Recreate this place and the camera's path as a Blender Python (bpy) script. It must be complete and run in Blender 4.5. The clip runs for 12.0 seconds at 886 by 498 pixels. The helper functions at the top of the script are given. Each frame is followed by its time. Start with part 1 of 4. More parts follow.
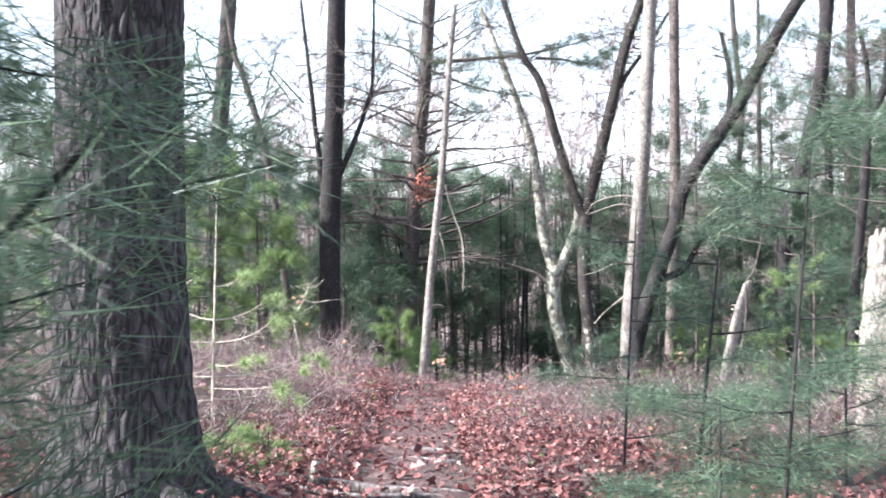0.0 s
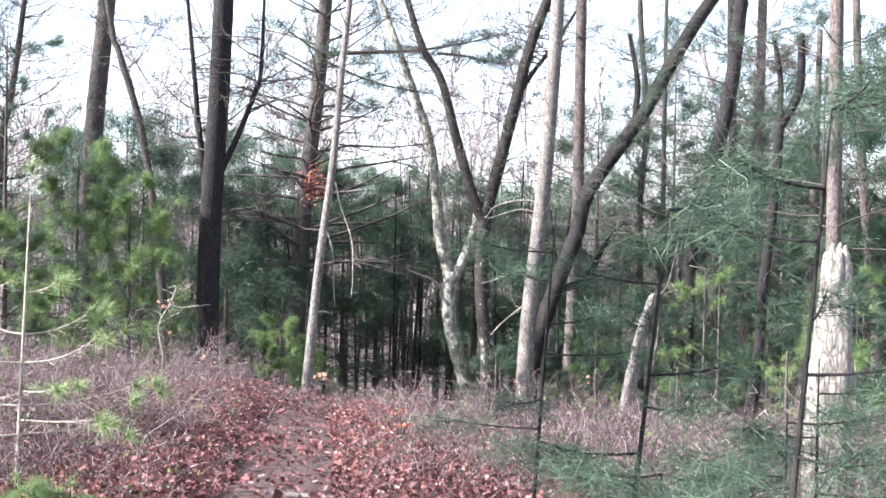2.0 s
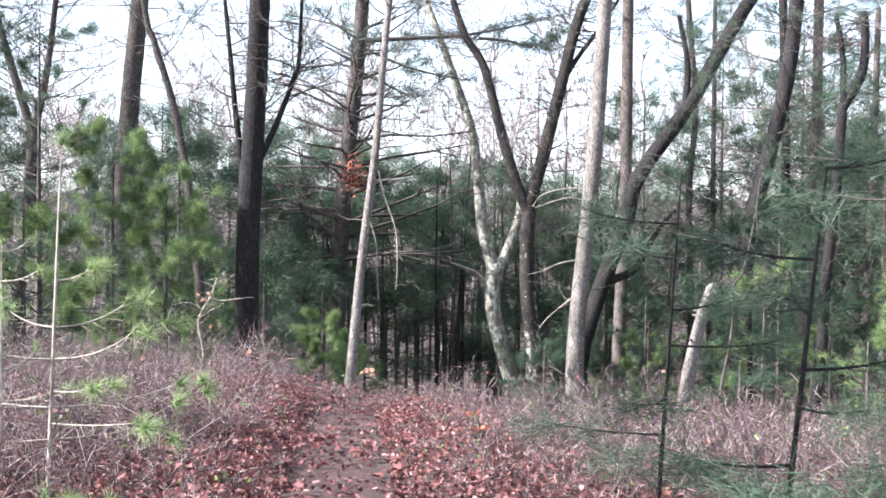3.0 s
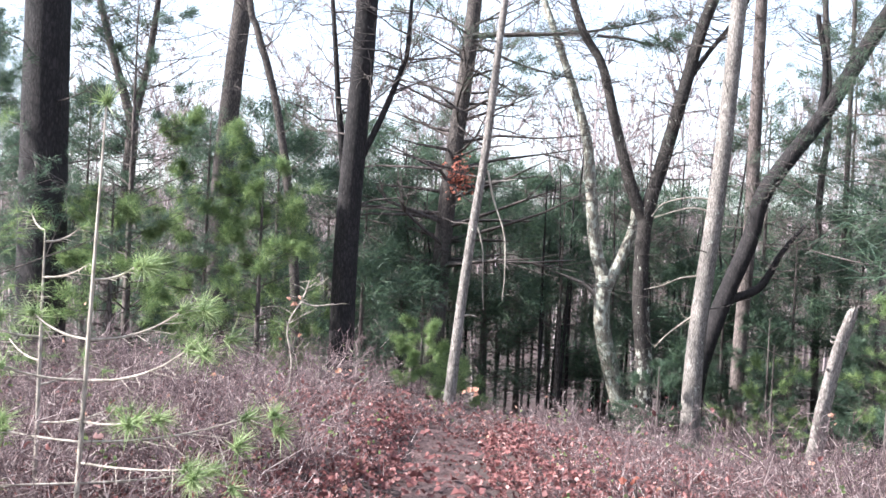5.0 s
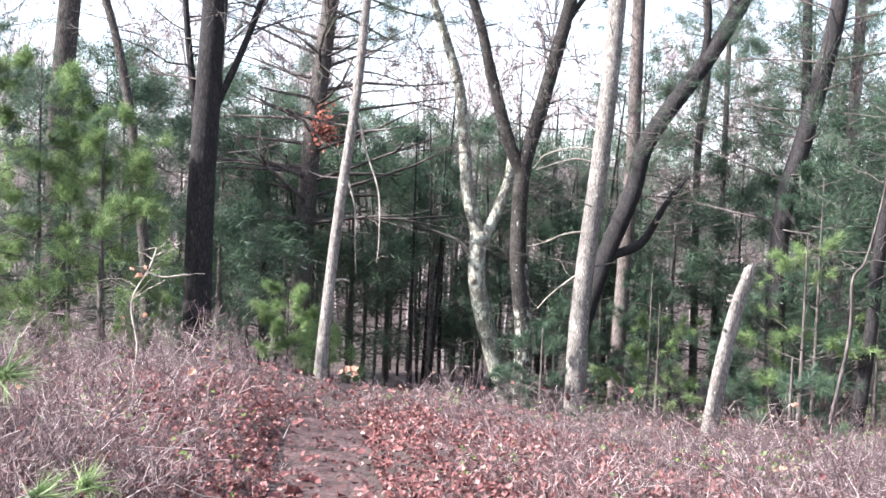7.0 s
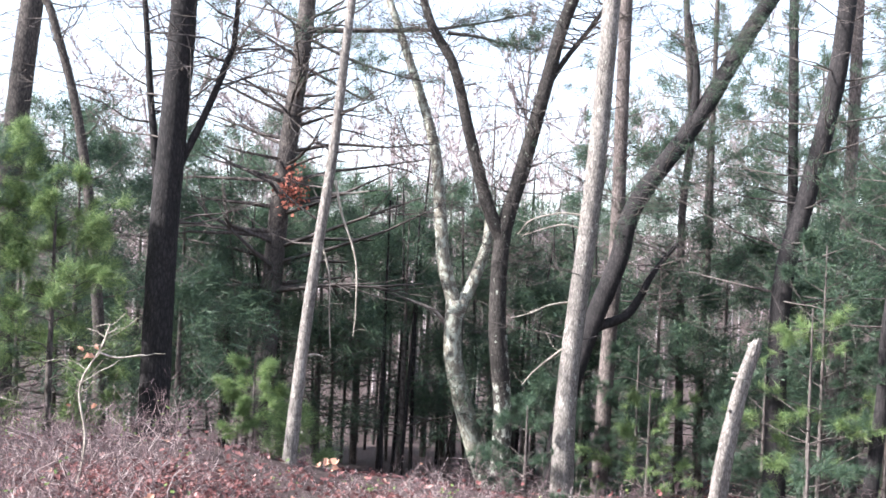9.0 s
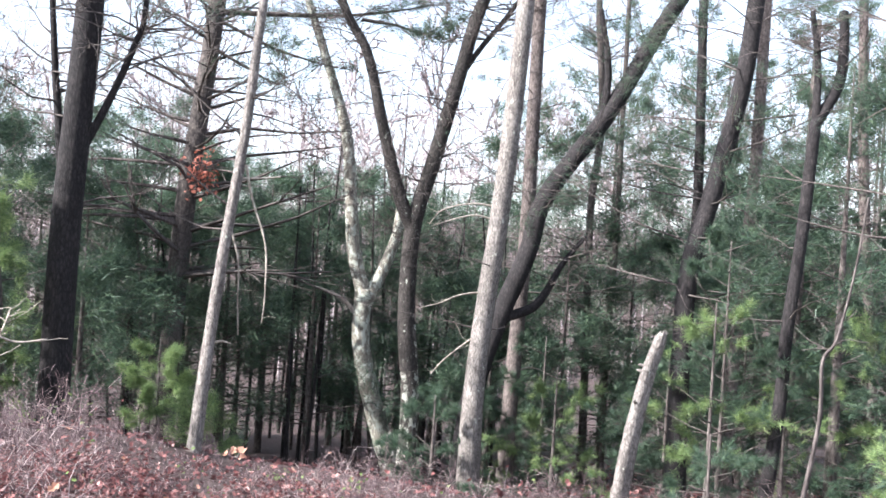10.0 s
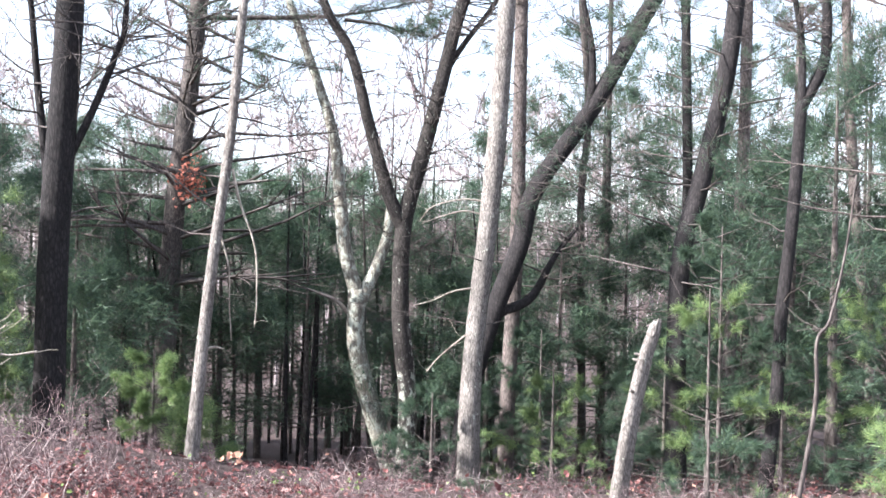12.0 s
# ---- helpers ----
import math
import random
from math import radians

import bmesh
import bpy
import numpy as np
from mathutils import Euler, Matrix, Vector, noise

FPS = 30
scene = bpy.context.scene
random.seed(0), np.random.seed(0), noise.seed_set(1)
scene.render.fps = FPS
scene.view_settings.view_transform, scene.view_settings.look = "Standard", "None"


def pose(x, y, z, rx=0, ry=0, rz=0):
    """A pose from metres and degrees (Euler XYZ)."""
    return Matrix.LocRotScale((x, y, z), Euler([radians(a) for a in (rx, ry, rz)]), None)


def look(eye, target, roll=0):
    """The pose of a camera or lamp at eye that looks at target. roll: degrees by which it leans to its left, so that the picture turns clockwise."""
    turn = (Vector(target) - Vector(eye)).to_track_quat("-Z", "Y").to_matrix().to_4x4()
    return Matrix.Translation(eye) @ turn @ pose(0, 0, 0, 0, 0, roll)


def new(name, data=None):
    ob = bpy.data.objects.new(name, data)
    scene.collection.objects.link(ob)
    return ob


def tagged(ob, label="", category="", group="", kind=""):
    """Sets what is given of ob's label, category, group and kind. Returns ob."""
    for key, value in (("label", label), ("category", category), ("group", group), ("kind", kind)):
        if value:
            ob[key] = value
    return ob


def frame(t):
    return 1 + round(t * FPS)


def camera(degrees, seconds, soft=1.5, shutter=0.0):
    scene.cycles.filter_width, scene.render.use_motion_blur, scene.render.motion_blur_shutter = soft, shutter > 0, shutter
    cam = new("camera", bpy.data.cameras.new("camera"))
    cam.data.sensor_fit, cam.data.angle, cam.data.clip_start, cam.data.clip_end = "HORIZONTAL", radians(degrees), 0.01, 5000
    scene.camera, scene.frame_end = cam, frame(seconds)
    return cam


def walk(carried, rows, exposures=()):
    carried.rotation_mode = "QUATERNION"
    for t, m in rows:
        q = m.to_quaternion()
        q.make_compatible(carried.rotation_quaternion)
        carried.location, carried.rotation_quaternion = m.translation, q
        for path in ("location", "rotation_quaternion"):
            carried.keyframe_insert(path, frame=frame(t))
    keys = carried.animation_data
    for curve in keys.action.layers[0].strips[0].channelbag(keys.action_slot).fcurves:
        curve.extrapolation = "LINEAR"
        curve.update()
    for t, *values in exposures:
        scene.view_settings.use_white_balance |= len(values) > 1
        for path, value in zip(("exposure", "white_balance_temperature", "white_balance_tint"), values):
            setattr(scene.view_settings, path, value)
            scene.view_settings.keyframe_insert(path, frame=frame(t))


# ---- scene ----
cam = camera(42.0, 12.0, soft=1.6, shutter=0.3)
PATH = [
    (0, (0.002, 0.007, 1.642), (0.001, 4.007, 1.582), -0.56),
    (0.5, (0.033, 0.412, 1.683), (-0.121, 4.407, 1.531), 2.06),
    (1, (-0.009, 0.787, 1.694), (0.147, 4.779, 1.490), 0.77),
    (1.5, (0.081, 1.179, 1.637), (0.445, 5.160, 1.498), 0.57),
    (2, (0.144, 1.395, 1.638), (0.498, 5.379, 1.590), 1.10),
    (2.5, (0.033, 1.773, 1.618), (0.394, 5.757, 1.584), 1.24),
    (3, (-0.022, 2.144, 1.551), (0.219, 6.136, 1.483), 0.61),
    (3.5, (0.040, 2.496, 1.562), (0.098, 6.496, 1.556), 0.53),
    (3.7, (0.001, 2.672, 1.558), (-0.108, 6.669, 1.428), 0.71),
    (5.5, (-0.229, 3.812, 1.513), (-0.288, 7.812, 1.480), 3.34),
    (6, (-0.362, 4.224, 1.552), (-0.243, 8.220, 1.410), 2.44),
    (6.5, (-0.313, 4.665, 1.510), (-0.042, 8.649, 1.282), 2.85),
    (6.7, (-0.276, 4.833, 1.536), (0.067, 8.814, 1.343), 2.27),
    (8.3, (-0.423, 5.998, 1.529), (0.044, 9.966, 1.333), 2.15),
    (8.5, (-0.404, 6.131, 1.538), (0.038, 10.106, 1.465), 2.21),
    (9, (-0.439, 6.250, 1.570), (0.080, 10.216, 1.605), 2.40),
    (9.5, (-0.460, 6.312, 1.567), (0.216, 10.255, 1.588), 2.77),
    (10, (-0.476, 6.299, 1.563), (0.359, 10.211, 1.577), 3.47),
    (10.5, (-0.485, 6.292, 1.550), (0.447, 10.182, 1.562), 3.06),
    (11, (-0.485, 6.324, 1.547), (0.439, 10.216, 1.539), 2.77),
    (11.5, (-0.496, 6.332, 1.557), (0.405, 10.229, 1.555), 3.79),
    (12, (-0.435, 6.340, 1.540), (0.423, 10.247, 1.550), 1.19),
]
walk(cam, [(t, look(eye, target, roll)) for t, eye, target, roll in PATH], exposures=[(0.0, 2.25, 5850, 10), (1.0, 2.25, 5850, 10), (2.2, 2.0, 5850, 10), (3.6, 1.92, 5850, 10), (5.5, 1.95, 5850, 10), (6.5, 2.15, 5850, 10), (8.5, 2.05, 5850, 10), (9.5, 1.95, 5850, 10), (10.5, 1.95, 5850, 10), (12.0, 2.05, 5850, 10)])

# ---- light: low autumn sun from the left and a little behind, pale sky ----
SUN_ELEV, SUN_AZ = 37.0, -101.0          # azimuth in degrees clockwise from +y
world = bpy.data.worlds.new("sky")
scene.world = world
world.use_nodes = True
wn, wl = world.node_tree.nodes, world.node_tree.links
sky = wn.new("ShaderNodeTexSky")
sky.sky_type, sky.sun_disc = "NISHITA", False
sky.sun_elevation, sky.sun_rotation = radians(SUN_ELEV), radians(SUN_AZ)
sky.air_density, sky.dust_density, sky.ozone_density = 1.0, 1.6, 1.0
wn["Background"].inputs["Strength"].default_value = 0.105
haze = wn.new("ShaderNodeHueSaturation")        # thin high haze: a paler sky
haze.inputs["Saturation"].default_value, haze.inputs["Value"].default_value = 0.5, 1.2
wl.new(sky.outputs[0], haze.inputs["Color"])
wl.new(haze.outputs[0], wn["Background"].inputs["Color"])
sun = new("sun", bpy.data.lights.new("sun", "SUN"))
sun.data.energy, sun.data.angle, sun.data.color = 5.0, radians(0.6), (1.0, 0.95, 0.87)
_s = Vector((math.sin(radians(SUN_AZ)) * math.cos(radians(SUN_ELEV)), math.cos(radians(SUN_AZ)) * math.cos(radians(SUN_ELEV)), math.sin(radians(SUN_ELEV))))
sun.matrix_world = look(_s * 40, (0, 0, 0))

rng = np.random.default_rng(7)


# ---- materials ----
def material(name, rough=0.85):
    m = bpy.data.materials.new(name)
    m.use_nodes = True
    b = m.node_tree.nodes["Principled BSDF"]
    b.inputs["Roughness"].default_value = rough
    b.inputs["Specular IOR Level"].default_value = 0.25
    return m, m.node_tree.nodes, m.node_tree.links, b


def ramp(nodes, stops):
    r = nodes.new("ShaderNodeValToRGB")
    while len(r.color_ramp.elements) < len(stops):
        r.color_ramp.elements.new(0.5)
    for e, (p, c) in zip(r.color_ramp.elements, stops):
        e.position, e.color = p, (*c, 1)
    return r


def coords(nodes, links, scale):
    tc, mp = nodes.new("ShaderNodeTexCoord"), nodes.new("ShaderNodeMapping")
    mp.inputs["Scale"].default_value = scale
    links.new(tc.outputs["Object"], mp.inputs["Vector"])
    return mp.outputs["Vector"]


def noise_tex(nodes, links, vec, scale, detail=6.0, rough=0.6):
    n = nodes.new("ShaderNodeTexNoise")
    n.inputs["Scale"].default_value, n.inputs["Detail"].default_value, n.inputs["Roughness"].default_value = scale, detail, rough
    if vec is not None:
        links.new(vec, n.inputs["Vector"])
    return n


def bark(name, dark, mid, light, patch=None, patch_at=0.6, grain=26.0, bump=0.8, depth=0.02):
    """Furrowed bark: upright grain, blotches, and an optional lichen colour in patches."""
    m, n, l, b = material(name, 0.9)
    v = coords(n, l, (1, 1, 0.30))
    fine = noise_tex(n, l, v, grain * 1.2, 10, 0.72)
    flake = n.new("ShaderNodeTexVoronoi")
    flake.feature = "DISTANCE_TO_EDGE"
    flake.inputs["Scale"].default_value = grain * 1.1
    bend = n.new("ShaderNodeVectorMath")
    bend.operation = "MULTIPLY_ADD"
    l.new(noise_tex(n, l, v, grain * 0.5, 3, 0.5).outputs["Color"], bend.inputs[0])
    bend.inputs[1].default_value = (0.05, 0.05, 0.05)
    l.new(v, bend.inputs[2])
    l.new(bend.outputs[0], flake.inputs["Vector"])
    gap = ramp(n, [(0.0, (0.0, 0.0, 0.0)), (0.22, (1, 1, 1))])
    l.new(flake.outputs["Distance"], gap.inputs["Fac"])
    relief = n.new("ShaderNodeMath")
    relief.operation = "MULTIPLY_ADD"
    l.new(gap.outputs["Color"], relief.inputs[0])
    relief.inputs[1].default_value = 0.22
    l.new(fine.outputs["Fac"], relief.inputs[2])
    col = ramp(n, [(0.42, dark), (0.68, mid), (0.92, light)])
    l.new(relief.outputs[0], col.inputs["Fac"])
    v2 = coords(n, l, (1, 1, 0.7))
    blot = noise_tex(n, l, v2, 3.2, 5, 0.6)
    mix = n.new("ShaderNodeMix")
    mix.data_type, mix.blend_type = "RGBA", "MULTIPLY"
    mix.inputs["Factor"].default_value = 1.0
    shade = ramp(n, [(0.3, (0.62, 0.6, 0.58)), (0.7, (1.1, 1.08, 1.05))])
    l.new(blot.outputs["Fac"], shade.inputs["Fac"])
    l.new(col.outputs["Color"], mix.inputs["A"])
    l.new(shade.outputs["Color"], mix.inputs["B"])
    out = mix.outputs["Result"]
    if patch:
        pn = noise_tex(n, l, coords(n, l, (1, 1, 0.55)), 11.0, 6, 0.7)
        pr = ramp(n, [(patch_at, (0, 0, 0)), (patch_at + 0.06, (1, 1, 1))])
        l.new(pn.outputs["Fac"], pr.inputs["Fac"])
        m2 = n.new("ShaderNodeMix")
        m2.data_type = "RGBA"
        l.new(pr.outputs["Color"], m2.inputs["Factor"])
        l.new(out, m2.inputs["A"])
        m2.inputs["B"].default_value = (*patch, 1)
        out = m2.outputs["Result"]
    l.new(out, b.inputs["Base Color"])
    bp = n.new("ShaderNodeBump")
    bp.inputs["Strength"].default_value, bp.inputs["Distance"].default_value = bump, depth
    l.new(relief.outputs[0], bp.inputs["Height"])
    l.new(bp.outputs["Normal"], b.inputs["Normal"])
    return m


def leafy(name, stops, trans=0.35, rough=0.6, objectwise=False):
    """Thin leaves or needles: a colour for each one, and light that shines through."""
    m, n, l, b = material(name, rough)
    if objectwise:
        src = n.new("ShaderNodeObjectInfo").outputs["Random"]
    else:
        src = n.new("ShaderNodeNewGeometry").outputs["Random Per Island"]
    r = ramp(n, stops)
    l.new(src, r.inputs["Fac"])
    l.new(r.outputs["Color"], b.inputs["Base Color"])
    if trans:
        t, mx = n.new("ShaderNodeBsdfTranslucent"), n.new("ShaderNodeMixShader")
        mx.inputs["Fac"].default_value = trans
        l.new(r.outputs["Color"], t.inputs["Color"])
        l.new(b.outputs[0], mx.inputs[1])
        l.new(t.outputs[0], mx.inputs[2])
        l.new(mx.outputs[0], n["Material Output"].inputs["Surface"])
    return m


def plated_bark():
    """Thick bark plates with dark cracks between them."""
    m, n, l, b = material("plated_bark", 0.92)
    v = coords(n, l, (1, 1, 0.36))
    warp = noise_tex(n, l, v, 6.0, 3, 0.5)
    add = n.new("ShaderNodeVectorMath")
    add.operation = "MULTIPLY_ADD"
    l.new(warp.outputs["Color"], add.inputs[0])
    add.inputs[1].default_value = (0.16, 0.16, 0.16)
    l.new(v, add.inputs[2])
    cell = n.new("ShaderNodeTexVoronoi")
    cell.feature = "DISTANCE_TO_EDGE"
    cell.inputs["Scale"].default_value = 17.0
    l.new(add.outputs[0], cell.inputs["Vector"])
    crack = ramp(n, [(0.0, (0.12, 0.12, 0.12)), (0.16, (0.66, 0.66, 0.66)), (0.45, (1, 1, 1))])
    l.new(cell.outputs["Distance"], crack.inputs["Fac"])
    fine = noise_tex(n, l, coords(n, l, (1, 1, 0.35)), 46.0, 8, 0.7)
    col = ramp(n, [(0.25, (0.028, 0.023, 0.024)), (0.5, (0.062, 0.052, 0.054)), (0.75, (0.115, 0.099, 0.102))])
    l.new(fine.outputs["Fac"], col.inputs["Fac"])
    mix = n.new("ShaderNodeMix")
    mix.data_type, mix.blend_type = "RGBA", "MULTIPLY"
    mix.inputs["Factor"].default_value = 0.88
    l.new(col.outputs["Color"], mix.inputs["A"])
    l.new(crack.outputs["Color"], mix.inputs["B"])
    l.new(mix.outputs["Result"], b.inputs["Base Color"])
    hgt = n.new("ShaderNodeMath")
    hgt.operation = "MULTIPLY_ADD"
    l.new(fine.outputs["Fac"], hgt.inputs[0])
    hgt.inputs[1].default_value = 0.35
    l.new(crack.outputs["Color"], hgt.inputs[2])
    bp = n.new("ShaderNodeBump")
    bp.inputs["Strength"].default_value, bp.inputs["Distance"].default_value = 0.9, 0.02
    l.new(hgt.outputs[0], bp.inputs["Height"])
    l.new(bp.outputs["Normal"], b.inputs["Normal"])
    return m


PLATE_BARK = plated_bark()
ROOT_WOOD = bark("root_wood", (0.07, 0.06, 0.058), (0.20, 0.175, 0.17), (0.34, 0.30, 0.29), grain=20)
PINE_BARK = bark("pine_bark", (0.035, 0.03, 0.03), (0.12, 0.105, 0.10), (0.24, 0.21, 0.20), grain=18, bump=0.8, depth=0.02)
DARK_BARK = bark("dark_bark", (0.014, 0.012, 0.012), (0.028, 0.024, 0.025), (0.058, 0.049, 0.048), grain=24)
GREY_BARK = bark("grey_bark", (0.09, 0.078, 0.072), (0.23, 0.205, 0.19), (0.42, 0.38, 0.355), patch=(0.50, 0.50, 0.42), patch_at=0.62, grain=30)
LICHEN_BARK = bark("lichen_bark", (0.13, 0.115, 0.095), (0.30, 0.272, 0.23), (0.46, 0.425, 0.365), patch=(0.47, 0.47, 0.395), patch_at=0.5, grain=26)
RED_BARK = bark("reddish_bark", (0.055, 0.045, 0.042), (0.16, 0.13, 0.122), (0.28, 0.238, 0.222), grain=28)
BROWN_BARK = bark("brown_bark", (0.035, 0.03, 0.028), (0.095, 0.08, 0.075), (0.19, 0.16, 0.145), grain=28)
SPOTTED_BARK = bark("spotted_bark", (0.02, 0.017, 0.016), (0.048, 0.041, 0.038), (0.11, 0.095, 0.088), patch=(0.40, 0.40, 0.34), patch_at=0.62, grain=26)
FOOT_BARK = bark("lichened_foot", (0.03, 0.026, 0.024), (0.10, 0.087, 0.078), (0.24, 0.21, 0.19), patch=(0.44, 0.43, 0.365), patch_at=0.53, grain=26)
DEAD_WOOD = bark("weathered_wood", (0.14, 0.12, 0.10), (0.38, 0.34, 0.31), (0.58, 0.54, 0.50), grain=34, bump=0.8)
TWIG_BARK = bark("twig_bark", (0.045, 0.036, 0.034), (0.115, 0.096, 0.09), (0.22, 0.19, 0.175), grain=20, bump=0.2)
PALE_TWIG = bark("pale_twig", (0.22, 0.19, 0.16), (0.42, 0.37, 0.32), (0.58, 0.52, 0.46), grain=20, bump=0.2)
SHRUB_TWIG = leafy("shrub_twig", [(0.0, (0.036, 0.022, 0.024)), (0.5, (0.10, 0.064, 0.066)), (0.85, (0.215, 0.150, 0.149)), (1.0, (0.48, 0.39, 0.365))], 0.0, 0.7)
PALE_CANE = leafy("pale_cane", [(0.0, (0.12, 0.083, 0.083)), (0.6, (0.27, 0.20, 0.195)), (1.0, (0.50, 0.42, 0.39))], 0.0, 0.7)
FAR_TWIG = leafy("far_twig", [(0.0, (0.16, 0.125, 0.125)), (0.6, (0.28, 0.225, 0.225)), (1.0, (0.42, 0.36, 0.355))], 0.0, 0.8)
NEEDLE = leafy("pine_needle", [(0.0, (0.034, 0.056, 0.040)), (0.55, (0.062, 0.098, 0.064)), (1.0, (0.125, 0.175, 0.10))], 0.35, 0.45)
# lit copy of the pine needle: sunlight is put into its lighter colour
SUNLIT_NEEDLE = leafy("sunlit_pine_needle", [(0.0, (0.085, 0.135, 0.052)), (0.6, (0.18, 0.25, 0.098)), (1.0, (0.34, 0.41, 0.18))], 0.4, 0.45)
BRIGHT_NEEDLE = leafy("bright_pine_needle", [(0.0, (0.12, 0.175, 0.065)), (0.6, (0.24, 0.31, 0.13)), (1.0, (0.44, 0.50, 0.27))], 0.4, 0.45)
GREEN_LEAF = leafy("evergreen_leaf", [(0.0, (0.10, 0.15, 0.05)), (1.0, (0.22, 0.28, 0.10))], 0.35, 0.5)
LITTER = leafy("dry_leaf", [(0.0, (0.06, 0.026, 0.026)), (0.5, (0.165, 0.066, 0.063)), (0.9, (0.30, 0.130, 0.118)), (1.0, (0.50, 0.32, 0.29))], 0.2, 0.65)
LITTER_ONE = leafy("dry_leaf_single", [(0.0, (0.10, 0.042, 0.040)), (0.6, (0.23, 0.095, 0.088)), (1.0, (0.45, 0.28, 0.25))], 0.2, 0.65, True)
RED_LEAF = leafy("rust_red_leaf", [(0.0, (0.34, 0.11, 0.075)), (1.0, (0.56, 0.22, 0.155))], 0.35, 0.6)
TAN_LEAF = leafy("tan_leaf", [(0.0, (0.36, 0.17, 0.11)), (1.0, (0.62, 0.37, 0.27))], 0.3, 0.6)


def ground_material():
    m, n, l, b = material("forest_floor", 0.95)
    v = coords(n, l, (1, 1, 1))
    a, c = noise_tex(n, l, v, 34.0, 8, 0.7), noise_tex(n, l, v, 1.7, 5, 0.6)
    r = ramp(n, [(0.3, (0.022, 0.015, 0.014)), (0.5, (0.065, 0.042, 0.038)), (0.7, (0.13, 0.088, 0.08))])
    l.new(a.outputs["Fac"], r.inputs["Fac"])
    mx = n.new("ShaderNodeMix")
    mx.data_type = "RGBA"
    f = ramp(n, [(0.42, (0, 0, 0)), (0.62, (0.55, 0.55, 0.55))])
    l.new(c.outputs["Fac"], f.inputs["Fac"])
    l.new(f.outputs["Color"], mx.inputs["Factor"])
    l.new(r.outputs["Color"], mx.inputs["A"])
    mx.inputs["B"].default_value = (0.085, 0.064, 0.056, 1)
    l.new(mx.outputs["Result"], b.inputs["Base Color"])
    bp = n.new("ShaderNodeBump")
    bp.inputs["Strength"].default_value, bp.inputs["Distance"].default_value = 0.9, 0.03
    l.new(a.outputs["Fac"], bp.inputs["Height"])
    l.new(bp.outputs["Normal"], b.inputs["Normal"])
    return m


FLOOR = ground_material()


def soil_material():
    """Trodden bare soil with grit and damp patches."""
    m, n, l, b = material("trodden_soil", 0.95)
    v = coords(n, l, (1, 1, 1))
    a, c = noise_tex(n, l, v, 22.0, 9, 0.72), noise_tex(n, l, v, 3.0, 4, 0.6)
    r = ramp(n, [(0.3, (0.035, 0.022, 0.022)), (0.5, (0.115, 0.074, 0.071)), (0.68, (0.22, 0.15, 0.143))])
    l.new(a.outputs["Fac"], r.inputs["Fac"])
    s = ramp(n, [(0.35, (0.6, 0.56, 0.55)), (0.65, (1.1, 1.05, 1.04))])
    l.new(c.outputs["Fac"], s.inputs["Fac"])
    mx = n.new("ShaderNodeMix")
    mx.data_type, mx.blend_type = "RGBA", "MULTIPLY"
    mx.inputs["Factor"].default_value = 1.0
    l.new(r.outputs["Color"], mx.inputs["A"])
    l.new(s.outputs["Color"], mx.inputs["B"])
    l.new(mx.outputs["Result"], b.inputs["Base Color"])
    bp = n.new("ShaderNodeBump")
    bp.inputs["Strength"].default_value, bp.inputs["Distance"].default_value = 1.0, 0.05
    l.new(a.outputs["Fac"], bp.inputs["Height"])
    l.new(bp.outputs["Normal"], b.inputs["Normal"])
    return m


SOIL = soil_material()


# ---- mesh tools ----
def mesh_of(name, verts, faces, mat, smooth=True):
    """A mesh of equal-sided faces from arrays."""
    verts, faces = np.asarray(verts, np.float32), np.asarray(faces, np.int32)
    me = bpy.data.meshes.new(name)
    k = faces.shape[1]
    me.vertices.add(len(verts))
    me.vertices.foreach_set("co", verts.ravel())
    me.loops.add(faces.size)
    me.loops.foreach_set("vertex_index", faces.ravel())
    me.polygons.add(len(faces))
    me.polygons.foreach_set("loop_start", np.arange(0, faces.size, k, dtype=np.int32))
    me.polygons.foreach_set("use_smooth", np.full(len(faces), smooth))
    me.update(calc_edges=True)
    me.validate()
    me.materials.append(mat)
    return me


def part(name, geo, mat, parent=None, label="", smooth=True):
    verts, faces = geo
    base = Vector((0, 0, 0))
    if parent and parent.parent:
        base = parent.parent.location
    elif parent:
        base = parent.location
    ob = new(name, mesh_of(name, np.asarray(verts) - np.array(base), faces, mat, smooth))
    ob.parent = parent
    if label:
        ob["label"] = label
    return ob


def thing(name, place, label, category, group=""):
    ob = new(name)
    ob.empty_display_size = 0.1
    ob.location = place
    return tagged(ob, label, category, group)


def unit(v):
    return v / np.maximum(np.linalg.norm(v, axis=-1, keepdims=True), 1e-9)


def join(geos):
    vs, fs, k = [], [], 0
    for v, f in geos:
        vs.append(np.asarray(v))
        fs.append(np.asarray(f) + k)
        k += len(v)
    return np.concatenate(vs), np.concatenate(fs)


def smooth_line(points, radii, steps):
    """A rounded path through a few guide points (Catmull-Rom)."""
    p, r = np.asarray(points, float), np.asarray(radii, float)
    q = np.vstack([2 * p[0] - p[1], p, 2 * p[-1] - p[-2]])
    out, rr = [], []
    for i in range(len(p) - 1):
        t = np.linspace(0, 1, steps, endpoint=False)[:, None]
        a, b, c, d = q[i], q[i + 1], q[i + 2], q[i + 3]
        out.append(0.5 * (2 * b + (c - a) * t + (2 * a - 5 * b + 4 * c - d) * t**2 + (3 * b - a - 3 * c + d) * t**3))
        rr.append(r[i] + (r[i + 1] - r[i]) * t[:, 0])
    return np.vstack(out + [p[-1:]]), np.concatenate(rr + [r[-1:]])


